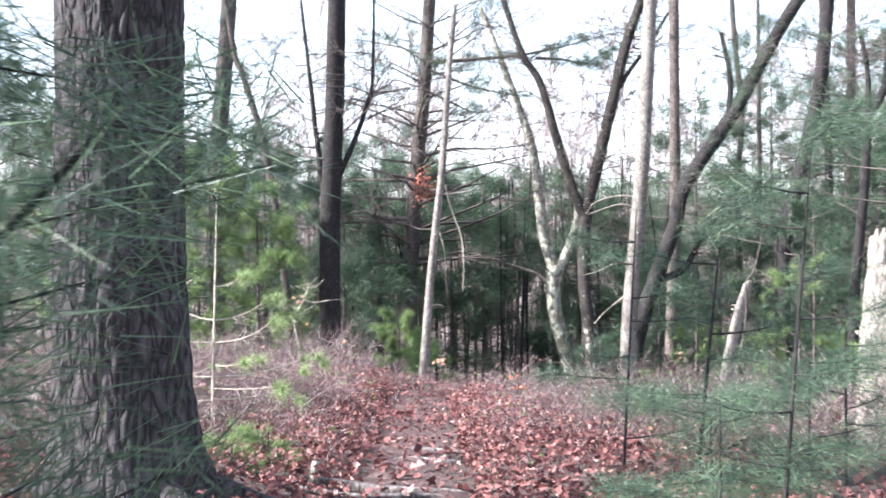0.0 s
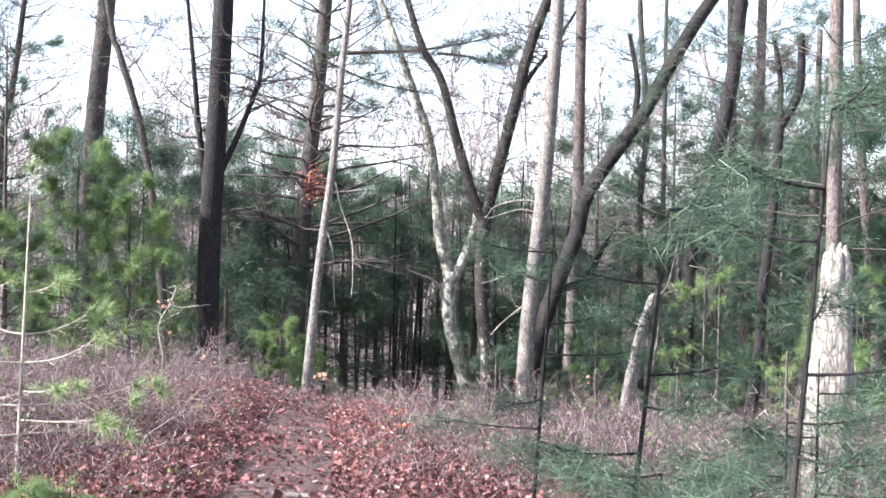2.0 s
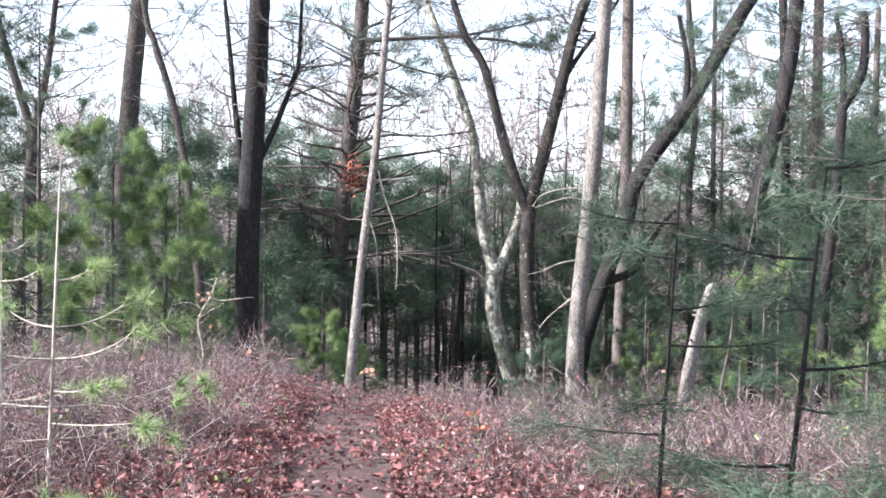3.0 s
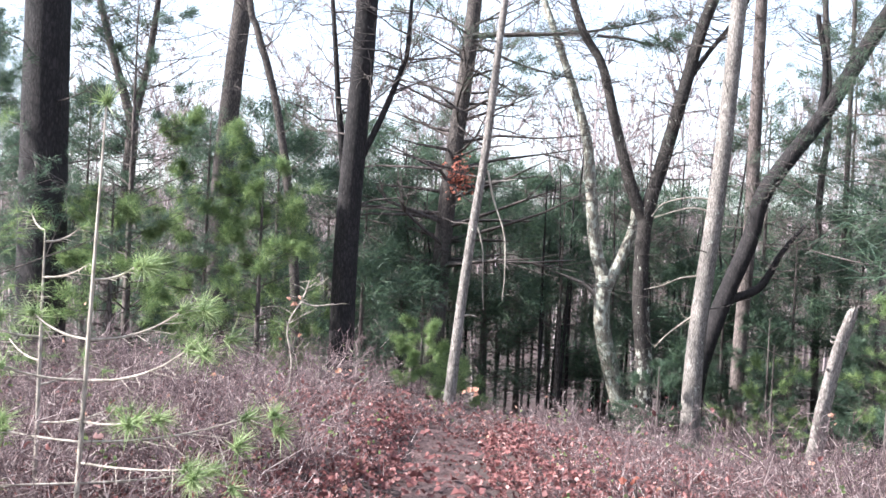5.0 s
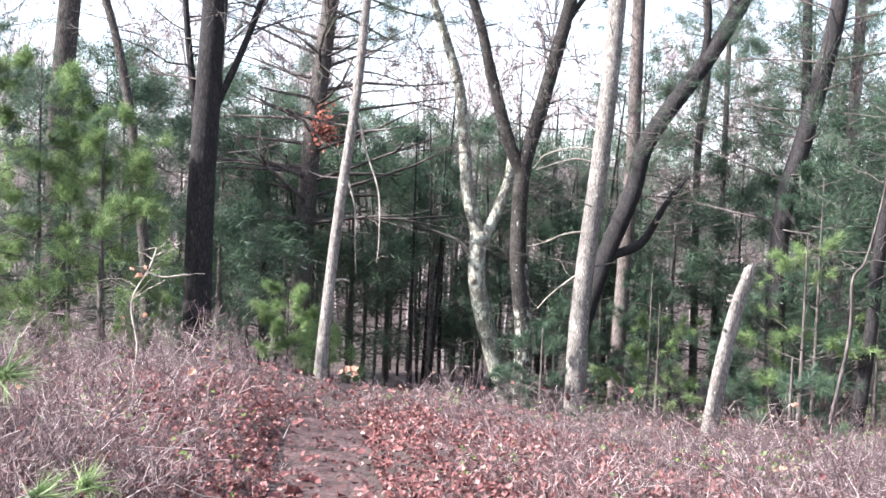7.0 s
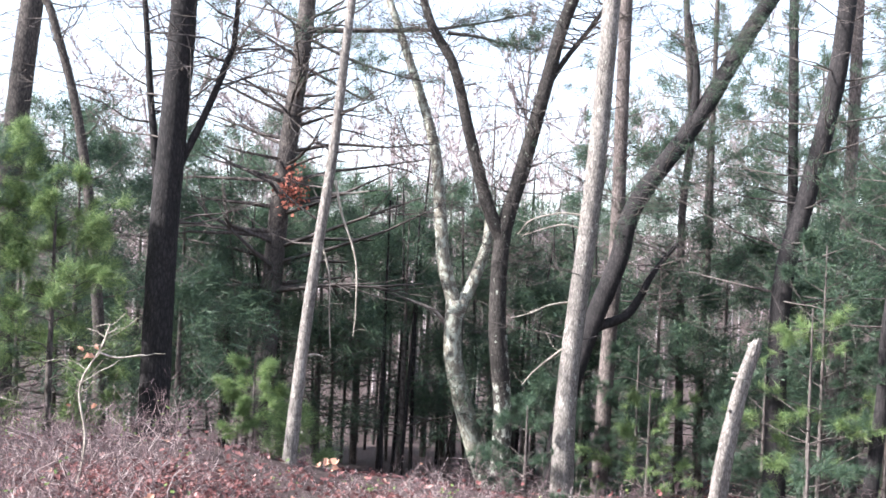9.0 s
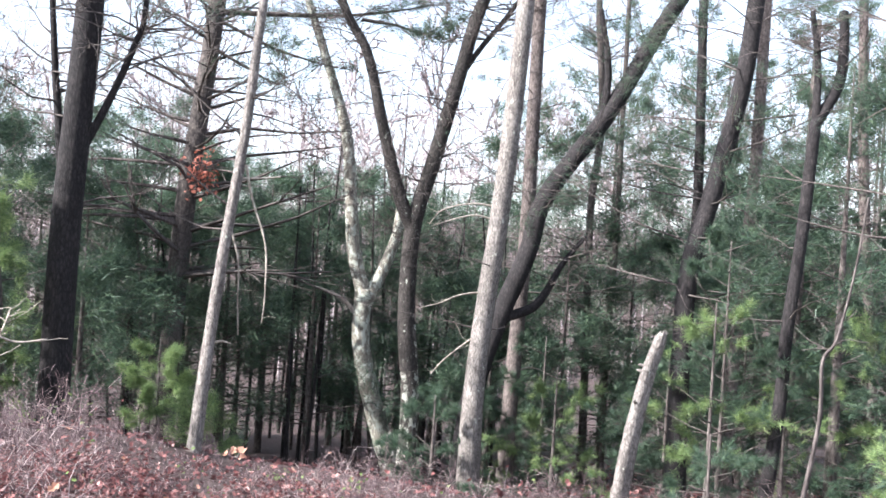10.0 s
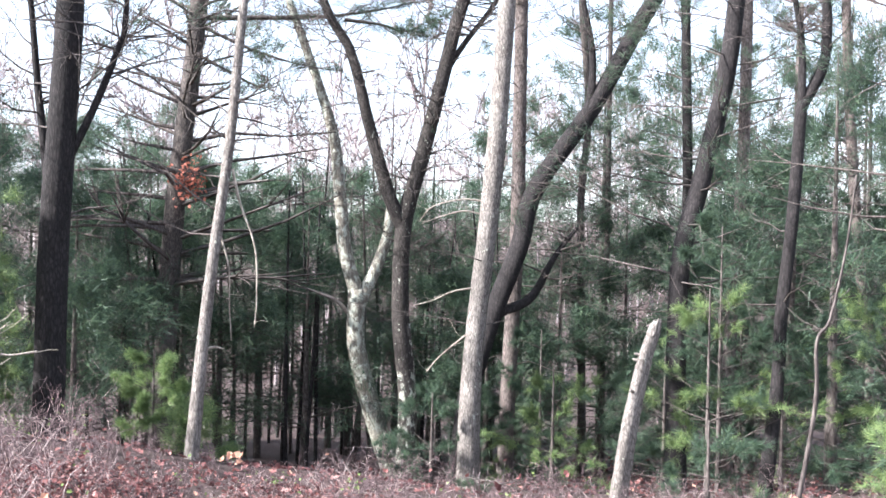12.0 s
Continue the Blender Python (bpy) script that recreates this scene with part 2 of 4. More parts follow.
def tube(points, radii, sides=12, rough=0.0, steps=8, cap=True):
    """A tapered limb along guide points, with an uneven skin."""
    p, r = smooth_line(points, radii, steps)
    tan = unit(np.gradient(p, axis=0))
    ref = np.array([0.0, 1.0, 0.0]) if abs(tan[0][1]) < 0.9 else np.array([1.0, 0, 0])
    u = unit(np.cross(tan, ref))
    w = np.cross(tan, u)
    ang = np.linspace(0, 2 * np.pi, sides, endpoint=False)
    k = 1 + rough * (rng.random((len(p), sides)) - 0.5) + rough * 0.8 * np.sin(ang * 3 + rng.random() * 6)[None]
    ring = p[:, None] + (r[:, None] * k)[..., None] * (np.cos(ang)[None, :, None] * u[:, None] + np.sin(ang)[None, :, None] * w[:, None])
    n = len(p)
    i, j = np.meshgrid(np.arange(n - 1), np.arange(sides), indexing="ij")
    j2 = (j + 1) % sides
    f = np.stack([i * sides + j, i * sides + j2, (i + 1) * sides + j2, (i + 1) * sides + j], -1).reshape(-1, 4)
    v = ring.reshape(-1, 3)
    if cap:
        v = np.vstack([v, p[-1:] + tan[-1:] * r[-1] * 0.3])
        top = (n - 1) * sides
        jj = np.arange(0, sides, 2)
        f = np.vstack([f, np.stack([top + jj, top + (jj + 1) % sides, top + (jj + 2) % sides, np.full(len(jj), len(v) - 1)], -1)])
    return v, f


def rods(a, b, ra, rb, own=None, least=0.0):
    """Many straight three-sided twigs at once."""
    ra, rb = np.maximum(ra, least), np.maximum(rb, least * 0.8)
    d = unit(b - a)
    ref = np.where(np.abs(d[:, 2:]) > 0.9, np.array([[1.0, 0, 0]]), np.array([[0, 0, 1.0]]))
    u = unit(np.cross(d, ref))
    w = np.cross(d, u)
    v = np.empty((len(a), 6, 3))
    for k in range(3):
        c, s = math.cos(k * 2.0944), math.sin(k * 2.0944)
        o = c * u + s * w
        v[:, k] = a + o * np.asarray(ra)[:, None]
        v[:, 3 + k] = b + o * np.asarray(rb)[:, None]
    base = (np.arange(len(a)) * 6)[:, None, None]
    f = np.array([[0, 1, 4, 3], [1, 2, 5, 4], [2, 0, 3, 5]])[None] + base
    return v.reshape(-1, 3), f.reshape(-1, 4)


def grow(p, d, length, r, levels=3, nseg=4, kids=4, spread=0.8, wander=0.22, lift=0.05, shrink=0.55):
    """Branching twigs, level by level: arrays of segment starts, ends and radii, and the tips with their directions."""
    A, B, RA, RB, OW = [], [], [], [], []
    own = np.arange(len(p))
    p, d, length, r = np.asarray(p, float), unit(np.asarray(d, float)), np.asarray(length, float), np.asarray(r, float)
    tips = []
    for level in range(levels):
        nodes, dirs, lens, rads, owns = [], [], [], [], []
        for s in range(nseg):
            q = p + d * (length / nseg)[:, None]
            r0, r1 = r * (1 - 0.75 * s / nseg), r * (1 - 0.75 * (s + 1) / nseg)
            A.append(p), B.append(q), RA.append(r0), RB.append(r1), OW.append(own)
            if s > 0 or level > 0:
                nodes.append(q), dirs.append(d), lens.append(length), rads.append(r1), owns.append(own)
            p = q
            d = unit(d + rng.normal(0, wander, d.shape) + np.array([0, 0, lift]))
        tips.append((p, d))
        if level == levels - 1:
            break
        nodes, dirs, lens, rads, owns = map(np.concatenate, (nodes, dirs, lens, rads, owns))
        pick = rng.integers(0, len(nodes), int(len(p) * kids))
        nd = unit(dirs[pick] + rng.normal(0, spread, (len(pick), 3)))
        own = owns[pick]
        p, d, length, r = nodes[pick], nd, lens[pick] * shrink * rng.uniform(0.6, 1.2, len(pick)), rads[pick] * 0.65
    return tuple(np.concatenate(c) for c in (A, B, RA, RB, OW)), np.concatenate([t[0] for t in tips]), np.concatenate([t[1] for t in tips])


def limbs_of(root, s, mat, least=0.004, name="branch"):
    """One part for each main branch with the twigs that it bears."""
    made = {}
    for k in np.unique(s[4]):
        m = s[4] == k
        made[int(k)] = part(name, rods(*[c[m] for c in s[:4]], least=least), mat, root)
    return made


def tufts(p, d, count=10, length=0.1, width=0.0016, spread=0.55, scatter=0.12):
    """Bundles of slim needles at p that point along d."""
    n = len(p)
    nd = unit(np.repeat(unit(d), count, 0) + rng.normal(0, spread, (n * count, 3)))
    start = np.repeat(p, count, 0) - nd * 0.01 + rng.normal(0, length * scatter, (n * count, 3))
    tip = start + nd * (length * rng.uniform(0.7, 1.15, n * count))[:, None] + np.array([0, 0, -0.12 * length])
    side = unit(np.cross(nd, rng.normal(0, 1, nd.shape))) * width
    v = np.stack([start - side, start + side, tip], 1).reshape(-1, 3)
    return v, np.arange(len(v)).reshape(-1, 3)


def leaves(p, size, flat=0.5, curl=0.25):
    """Lobed dry leaves, folded along the midrib and curled."""
    n = len(p)
    prof = np.array([[0, 0, 0], [0, 0.5, 0], [0, 1.0, 0], [-0.30, 0.28, 1], [-0.36, 0.68, 1], [0.30, 0.34, 1], [0.36, 0.74, 1], [-0.17, 0.48, .6], [0.17, 0.55, .6]])
    tri = np.array([[0, 1, 3], [3, 1, 7], [7, 1, 4], [1, 2, 4], [0, 5, 1], [5, 8, 1], [8, 6, 1], [1, 6, 2]])
    a = rng.uniform(0, 2 * np.pi, n)
    up = unit(np.stack([rng.normal(0, flat, n), rng.normal(0, flat, n), np.ones(n)], -1))
    fwd = unit(np.stack([np.cos(a), np.sin(a), np.zeros(n)], -1) - up * (np.cos(a) * up[:, 0] + np.sin(a) * up[:, 1])[:, None])
    right = np.cross(fwd, up)
    s = np.broadcast_to(size, n) * rng.uniform(0.7, 1.25, n)
    c = rng.uniform(-curl, curl * 1.6, n)
    fold = rng.uniform(0.05, 0.35, n)
    y = prof[None, :, 1] - 0.5
    v = p[:, None] + s[:, None, None] * (right[:, None] * prof[None, :, 0:1] + fwd[:, None] * y[..., None]
        + up[:, None] * (c[:, None] * (y * 2) ** 2 + fold[:, None] * prof[None, :, 2])[..., None])
    return v.reshape(-1, 3), (tri[None] + (np.arange(n) * 9)[:, None, None]).reshape(-1, 3)


# ---- ground ----
def path_x(y):
    return -0.12 - 0.012 * y + 0.25 * np.clip((np.asarray(y) - 13.0) / 6, 0, 3) ** 2


def height(x, y):
    x, y = np.asarray(x, float), np.asarray(y, float)
    z = np.interp(y, [-60, 0, 5.5, 6.5, 9, 13, 15.5, 20, 23, 28.5, 42, 75, 150, 450], [0.4, 0.36, 0.28, 0.20, -0.04, -0.38, -0.56, -1.0, -1.5, -2.8, -4.0, -4.6, 6.5, 10.5])
    z = z - 0.22 * np.clip(x * 0.72, -1.1, 2.6) * np.interp(y, [9, 17, 23, 31], [0, 1, 1, 0])
    near = np.exp(-((y - 8) / 16) ** 2)
    bank = 0.13 * np.clip((np.abs(x - path_x(y)) - 0.32) / 0.7, 0, 1)
    z = z + bank * near * np.exp(-(x / 9) ** 2)
    return z + 0.035 * np.sin(2.1 * x + 0.7 * y) * np.sin(1.3 * y - 0.5 * x) * near


def graded(lo, hi, step, far, n=16):
    g = np.geomspace(1, far, n)
    return np.concatenate([lo - g[::-1], np.arange(lo, hi + 1e-6, step), hi + g])


gx, gy = graded(-7, 10, 0.12, 2400), graded(-1, 21, 0.12, 2400)
GX, GY = np.meshgrid(gx, gy)
GZ = height(GX, GY)
fine = (np.abs(GX - 1) < 8) & (np.abs(GY - 10) < 11)
GZ = GZ + fine * rng.normal(0, 0.006, GZ.shape)
nx = len(gx)
ii, jj = np.meshgrid(np.arange(len(gy) - 1), np.arange(nx - 1), indexing="ij")
gf = np.stack([ii * nx + jj, ii * nx + jj + 1, (ii + 1) * nx + jj + 1, (ii + 1) * nx + jj], -1).reshape(-1, 4)
ground = part("ground", (np.stack([GX, GY, GZ], -1).reshape(-1, 3), gf), FLOOR)
tagged(ground, "reddish brown forest floor of leaf litter and bare soil", "ground", kind="structure")


# the trodden strip of the path
py = np.arange(-1.0, 16.0, 0.06)
pu = np.linspace(-1, 1, 19)
half = 0.34 + 0.05 * np.sin(py * 2.3) + 0.03 * np.sin(py * 5.1 + 1)
PX, PY = path_x(py)[:, None] + half[:, None] * pu[None], np.repeat(py[:, None], 19, 1)
PZ = height(PX, PY) + 0.014 - 0.03 * np.abs(pu[None]) ** 6 + 0.012 * np.sin(PY * 11 + 3 * PX) * (1 - np.abs(pu[None]) ** 4) + rng.normal(0, 0.004, PX.shape)
a, b = np.meshgrid(np.arange(len(py) - 1), np.arange(18), indexing="ij")
trail = part("path", (np.stack([PX, PY, PZ], -1).reshape(-1, 3), np.stack([a * 19 + b, a * 19 + b + 1, (a + 1) * 19 + b + 1, (a + 1) * 19 + b], -1).reshape(-1, 4)), SOIL)
tagged(trail, "trodden footpath of bare brown soil with a few leaves", "path", kind="structure")


# ---- trees ----
def down_to_ground(points):
    """Carries a trunk's lowest guide point on into the soil."""
    p = [np.array(q, float) for q in points]
    a, b = p[0], p[1]
    d = (a - b) / max(b[2] - a[2], 0.2)
    foot = a + d * 0.35 * max(a[2] - height(a[0], a[1]), 0)
    foot[2] = height(foot[0], foot[1]) - 0.08
    if a[2] - foot[2] > 0.25:
        p = [foot] + p
    else:
        p[0] = foot
    return p


def up_to(points, top):
    p = [np.array(q, float) for q in points]
    d = p[-1] - p[-2]
    d = d / d[2]
    d[:2] *= 0.6
    z = p[-1][2]
    if top > z + 0.5:
        p.append(p[-1] + d * (top - z) * 0.5)
        p.append(p[-1] + d * (top - z) * 0.5 * np.array([0.6, 0.6, 1]))
    return p


def trunk_geo(points, r0, r1, sides=14, rough=0.03, flare=1.35):
    n = len(points)
    zs = np.array([q[2] for q in points])
    t = (zs - zs[0]) / (zs[-1] - zs[0])
    rad = r0 + (r1 - r0) * t
    rad[0] *= 1 + (flare - 1) * 0.5
    return tube(points, rad, sides, rough, steps=10)


def bare_twigs(line, count, length, r, start=0.35, levels=3, kids=4, spread=0.7, lift=0.06, flatness=0.0):
    """Side branches that spring from a stem's guide line."""
    p, _ = smooth_line(line, np.ones(len(line)), 10)
    z = np.linspace(0, 1, len(p))
    ok = np.nonzero(z > start)[0]
    pick = rng.choice(ok, count)
    a = rng.uniform(0, 2 * np.pi, count)
    d = np.stack([np.cos(a), np.sin(a), rng.uniform(-0.1, 0.7, count) * (1 - flatness)], -1)
    L = length * rng.uniform(0.5, 1.15, count) * (1.15 - 0.6 * z[pick])
    return grow(p[pick], d, L, np.full(count, r), levels, 4, kids, spread, 0.2, lift)


def bare_tree(name, stems, label, mat, twig_mat, top=9.0, twigs=14, length=1.4, twig_r=0.014, group="", start=0.3, category="tree", limb_mat=None, trunk_twigs=True):
    """A leafless tree: stems is a list of (guide points, radius at foot, radius at top)."""
    first = down_to_ground(stems[0][0])
    root = thing(name, tuple(first[0] + np.array([0, 0, 0.08])), label, category, group)
    segs = []
    for k, (line, r0, r1) in enumerate(stems):
        pts = first if k == 0 else [np.array(q, float) for q in line]
        part("trunk" if k == 0 else "limb", trunk_geo(pts, r0, r1, flare=1.3 if k == 0 else 1.05), mat if k == 0 else limb_mat or mat, root)
        if twigs and (k > 0 or trunk_twigs):
            s, _, _ = bare_twigs(pts, max(2, int(twigs * (0.6 if k == 0 else 1))), length, twig_r, start)
            limbs_of(root, s, twig_mat)
    return root


def pine(name, line, r0, r1, label, mat, needle, top=9.0, first=1.0, whorl=0.55, reach=1.6, per=4, density=1.0, tuft=9, nlen=0.10, nwid=0.0022, dead_below=None, group="", droop=-0.05, category="pine tree", spray=True, limb_r=0.006, scatter=0.4):
    """A pine: trunk, whorls of limbs with needle bundles; limbs below dead_below are bare."""
    pts = up_to(down_to_ground(line), top)
    root = thing(name, tuple(pts[0] + np.array([0, 0, 0.08])), label, category, group)
    part("trunk", trunk_geo(pts, r0, r1), mat, root)
    p, _ = smooth_line(pts, np.ones(len(pts)), 12)
    zs = np.arange(first, top - 0.15, whorl)
    zs = np.array([z for k, z in enumerate(zs) if z < 5.6 or k % 2 == 0])
    P, D, L, R = [], [], [], []
    for z in zs:
        k = int(np.argmin(np.abs(p[:, 2] - z)))
        f = (z - first) / max(top - first, 0.1)
        m = rng.integers(max(2, per - 1), per + 2)
        a = rng.uniform(0, 6.28) + np.arange(m) * 6.283 / m + rng.normal(0, 0.25, m)
        P.append(np.repeat(p[k][None], m, 0) + np.array([0, 0, 1]) * rng.normal(0, whorl * 0.2, (m, 1)))
        D.append(np.stack([np.cos(a), np.sin(a), rng.uniform(-0.05, 0.3, m) + 0.5 * f], -1))
        L.append(reach * (1 - 0.75 * f) * rng.uniform(0.6, 1.15, m))
        R.append(np.full(m, 0.006 + limb_r * reach * (1 - f)))
    P, D, L, R = map(np.concatenate, (P, D, L, R))
    s, tp, td = grow(P, D, L, R, 3, 3, 3, 0.45, 0.10, 0.02 + droop * 0.2, 0.45)
    wood = s if spray else tuple(c[s[2] > np.quantile(s[2], 0.4)] for c in s)
    made = limbs_of(root, wood, TWIG_BARK, 0.0035)
    mids, dirs, rad = (s[0] + s[1]) / 2, unit(s[1] - s[0]), s[2]
    keep = (rad < np.quantile(rad, 0.88)) & (rng.random(len(rad)) < density)
    if dead_below is not None:
        keep &= s[1][:, 2] > dead_below + rng.normal(0, 0.25, len(rad))
    q = np.concatenate([s[1][keep], mids[keep]])
    dd = np.concatenate([dirs[keep], dirs[keep]]) + np.array([0, 0, 0.25])
    ow = np.concatenate([s[4][keep], s[4][keep]])
    if len(q) and spray:
        for k in np.unique(ow):
            part("needles", tufts(q[ow == k], dd[ow == k], tuft, nlen, nwid * 1.35, 0.7, scatter), needle, made[int(k)], smooth=False)
    elif len(q):
        part("needles", tufts(q, dd, tuft, nlen, nwid * 1.35, 0.7, scatter), needle, root, smooth=False)
    return root


# ---- the named trees along the way ----
def big_pine():
    """The old pine beside the path, with plated bark and a flared foot."""
    base = Vector((-1.44, 5.15, float(height(-1.44, 5.15))))
    root = thing("pine_tree", base, "old pine with dark plated bark and flared roots beside the path", "pine tree")
    sides = 150
    z = np.concatenate([np.linspace(-0.1, 3.4, 220), np.linspace(3.5, 11, 40)])
    ang = np.linspace(0, 2 * np.pi, sides, endpoint=False)
    v = np.empty((len(z), sides, 3))
    for i, zz in enumerate(z):
        cx = np.interp(zz, [-0.1, 1.2, 2.4, 6, 11], [-1.44, -1.44, -1.42, -1.41, -1.38])
        r = np.interp(zz, [-0.1, 0.25, 0.55, 1.0, 3, 11], [0.44, 0.335, 0.30, 0.285, 0.262, 0.15])
        lobes = np.interp(zz, [-0.1, 0.2, 0.7], [0.12, 0.06, 0.0]) * (np.sin(ang * 5 + 1.1) + 0.6 * np.sin(ang * 3 + 0.3))
        for j, a in enumerate(ang):
            q = Vector((math.cos(a) * 2.3, math.sin(a) * 2.3, zz * 1.6 + base.z))
            dist = noise.voronoi(Vector((q.x * 1.9, q.y * 1.9, q.z * 1.5)) + Vector((noise.noise(q * 3), noise.noise(q * 3 + Vector((9, 0, 0))), 0)) * 0.75)[0]
            edge = min((dist[1] - dist[0]) * 3.2, 1.0)
            rr = r * (1 + lobes[j]) + 0.016 * (edge ** 0.5 - 0.75) + 0.009 * noise.noise(q * 9)
            v[i, j] = (cx + rr * math.cos(a), 5.16 + rr * math.sin(a), base.z + zz)
    i, j = np.meshgrid(np.arange(len(z) - 1), np.arange(sides), indexing="ij")
    j2 = (j + 1) % sides
    f = np.stack([i * sides + j, i * sides + j2, (i + 1) * sides + j2, (i + 1) * sides + j], -1).reshape(-1, 4)
    part("trunk", (v.reshape(-1, 3), f), PLATE_BARK, root)
    for k, (a, L) in enumerate([(-0.75, 0.75), (-1.7, 0.5), (0.1, 0.7), (2.6, 0.6)]):
        pts = [(-1.44 + math.cos(a) * s, 5.15 + math.sin(a) * s, float(height(-1.44 + math.cos(a) * s, 5.15 + math.sin(a) * s)) + h) for s, h in ((0.25, 0.12), (0.3 + L * 0.35, 0.05), (0.3 + L * 0.7, 0.015), (0.3 + L, -0.05))]
        part("root", tube(pts, [0.09, 0.065, 0.045, 0.02], 10, 0.12), PLATE_BARK, root)
    s, tp, td = grow(np.array([[-1.33, 5.17, zz] for zz in (6.5, 7.2, 8, 8.8, 9.5, 10.2) for _ in range(3)]), rng.normal(0, 1, (18, 3)) * np.array([1, 1, 0.2]), np.full(18, 2.4), np.full(18, 0.03), 3, 4, 4, 0.5, 0.12, 0.03, 0.45)
    limbs_of(root, s, TWIG_BARK)
    part("needles", tufts(s[1][s[2] < 0.014], unit(s[1] - s[0])[s[2] < 0.014], 8, 0.11, 0.003), NEEDLE, root, smooth=False)


big_pine()

# dark trunk with a side limb
bare_tree("tree", [(up_to([(-2.23, 22.5, -0.65), (-2.21, 22.5, 1.53), (-2.14, 22.5, 3.06), (-2.07, 22.5, 4.58)], 11.5), 0.215, 0.15),
                   ([(-2.04, 22.5, 2.68), (-1.7, 22.5, 3.45), (-1.44, 22.5, 4.17), (-1.34, 22.5, 4.63)] + [(-1.29, 22.5, 6.56)], 0.058, 0.02),
                   ([(-2.35, 23.2, 2.1), (-2.46, 23.2, 3.09), (-2.54, 23.2, 3.72), (-2.63, 23.2, 4.65)] + [(-2.86, 23.2, 6.84)], 0.066, 0.025)],
          "straight dark brown trunk with a bare forked side limb", DARK_BARK, TWIG_BARK, twigs=16, length=2.1608, twig_r=0.0183, start=0.35)
# slim pale snag beside it
bare_tree("snag", [([(-0.37, 20.1, -0.95), (-0.27, 20.1, 0.31), (-0.16, 20.1, 1.43), (-0, 20.1, 2.78), (0.12, 20.1, 4.31)] + [(0.24, 20.1, 5.58)], 0.077, 0.048)],
          "slim leaning dead trunk, pale below and grey above", GREY_BARK, TWIG_BARK, twigs=30, length=1.6341, twig_r=0.0149, start=0.4, category="dead tree")
# far pine with the rust-red leaf bunch
far_pine = pine("pine_tree", [(-0.88, 28.4, -1.49), (-0.84, 28.4, -0.44), (-0.72, 28.4, 2.19), (-0.57, 28.4, 3.78), (-0.37, 28.4, 5.9)], 0.213, 0.122, "tall pine with dead lower limbs and a bare trunk", BROWN_BARK, NEEDLE, top=13.2, first=0.9, whorl=0.4142, reach=3.1677, per=4, density=0.5, dead_below=4.6, limb_r=0.016, nlen=0.1462, nwid=0.0037)


def bough(root, pts, r, needle, count=26):
    """A long live limb with needle sprays along it."""
    limb = part("branch", tube(pts, np.linspace(r, 0.008, len(pts)), 7, 0.1, 6), TWIG_BARK, root)
    s, _, _ = bare_twigs(pts, count, 0.7, 0.007, 0.25, 2, 4, 0.5, 0.0, 0.7)
    part("twig", rods(*s[:4], least=0.0035), TWIG_BARK, limb)
    d = unit(s[1] - s[0])
    part("needles", tufts(s[1], d + [0, 0, 0.2], 9, 0.14, 0.003, 0.7, 0.35), needle, limb, smooth=False)


bough(far_pine, [(-0.33, 27.8, 5.71), (0.63, 27.8, 5.77), (1.76, 27.8, 5.85), (2.83, 27.8, 6.04), (3.9, 27.8, 6.32)], 0.061, NEEDLE)
bough(far_pine, [(-0.26, 27.6, 5.5), (0.56, 27.6, 5.16), (1.39, 27.6, 4.94), (2.11, 27.6, 4.84)], 0.037, NEEDLE, 12)
bough(far_pine, [(-0.45, 27.9, 5.09), (0.19, 27.9, 4.78), (0.8, 27.9, 4.51), (1.16, 27.9, 4.65)], 0.037, NEEDLE, 8)
bough(far_pine, [(2.2, 27, 5.68), (2.81, 27, 5.64), (3.35, 27, 5.54), (3.75, 27, 5.78)], 0.037, NEEDLE, 22)

# two-stemmed lichen-spotted tree
bare_tree("tree", [([(3.58, 28.2, -3.12), (3.07, 28.2, -1.6), (2.72, 28.2, -0.31), (2.7, 28.2, 0.78)], 0.196, 0.168),
                   ([(2.73, 28.2, 0.6), (2.46, 28.2, 1.51), (2.34, 28.2, 2.58), (2.15, 28.2, 3.86), (1.45, 28.2, 5.82)] + [(0.96, 28.3, 7.1)], 0.145, 0.062),
                   ([(2.73, 28.2, 0.49), (3.05, 28.2, 1.19), (3.27, 28.2, 1.87), (3.32, 28.2, 2.64)], 0.138, 0.076)],
          "twin-stemmed tree with pale lichen-spotted bark and bare limbs", LICHEN_BARK, TWIG_BARK, twigs=22, length=1.7899, twig_r=0.0138, start=0.3, trunk_twigs=False)
bare_tree("tree", [([(3.4, 26.6, -2.79), (3.42, 26.6, -1.17), (3.28, 26.6, 0.25)], 0.172, 0.159),
                   ([(3.37, 26.6, -0.56), (3.26, 26.6, 0.46), (3.29, 26.6, 1.97), (3.59, 26.6, 3.2), (3.94, 26.6, 4.65), (4.28, 26.6, 6.01)] + [(5.01, 26.6, 7.92)], 0.167, 0.104),
                   ([(3.32, 26.6, 1.87), (3, 26.6, 2.56), (2.64, 26.6, 3.74), (2.28, 26.6, 5.02), (1.84, 26.6, 5.76)] + [(1.35, 26.6, 7.23)], 0.131, 0.059),
                   ([(3.95, 26.6, 4.7), (4.32, 26.6, 5.29), (4.81, 26.6, 5.96)] + [(5.54, 26.6, 7.13)], 0.059, 0.026)],
          "dark forked tree with pale-spotted foot and V of limbs", FOOT_BARK, TWIG_BARK, twigs=44, length=1.8274, twig_r=0.0144, start=0.4, limb_mat=SPOTTED_BARK, trunk_twigs=False)
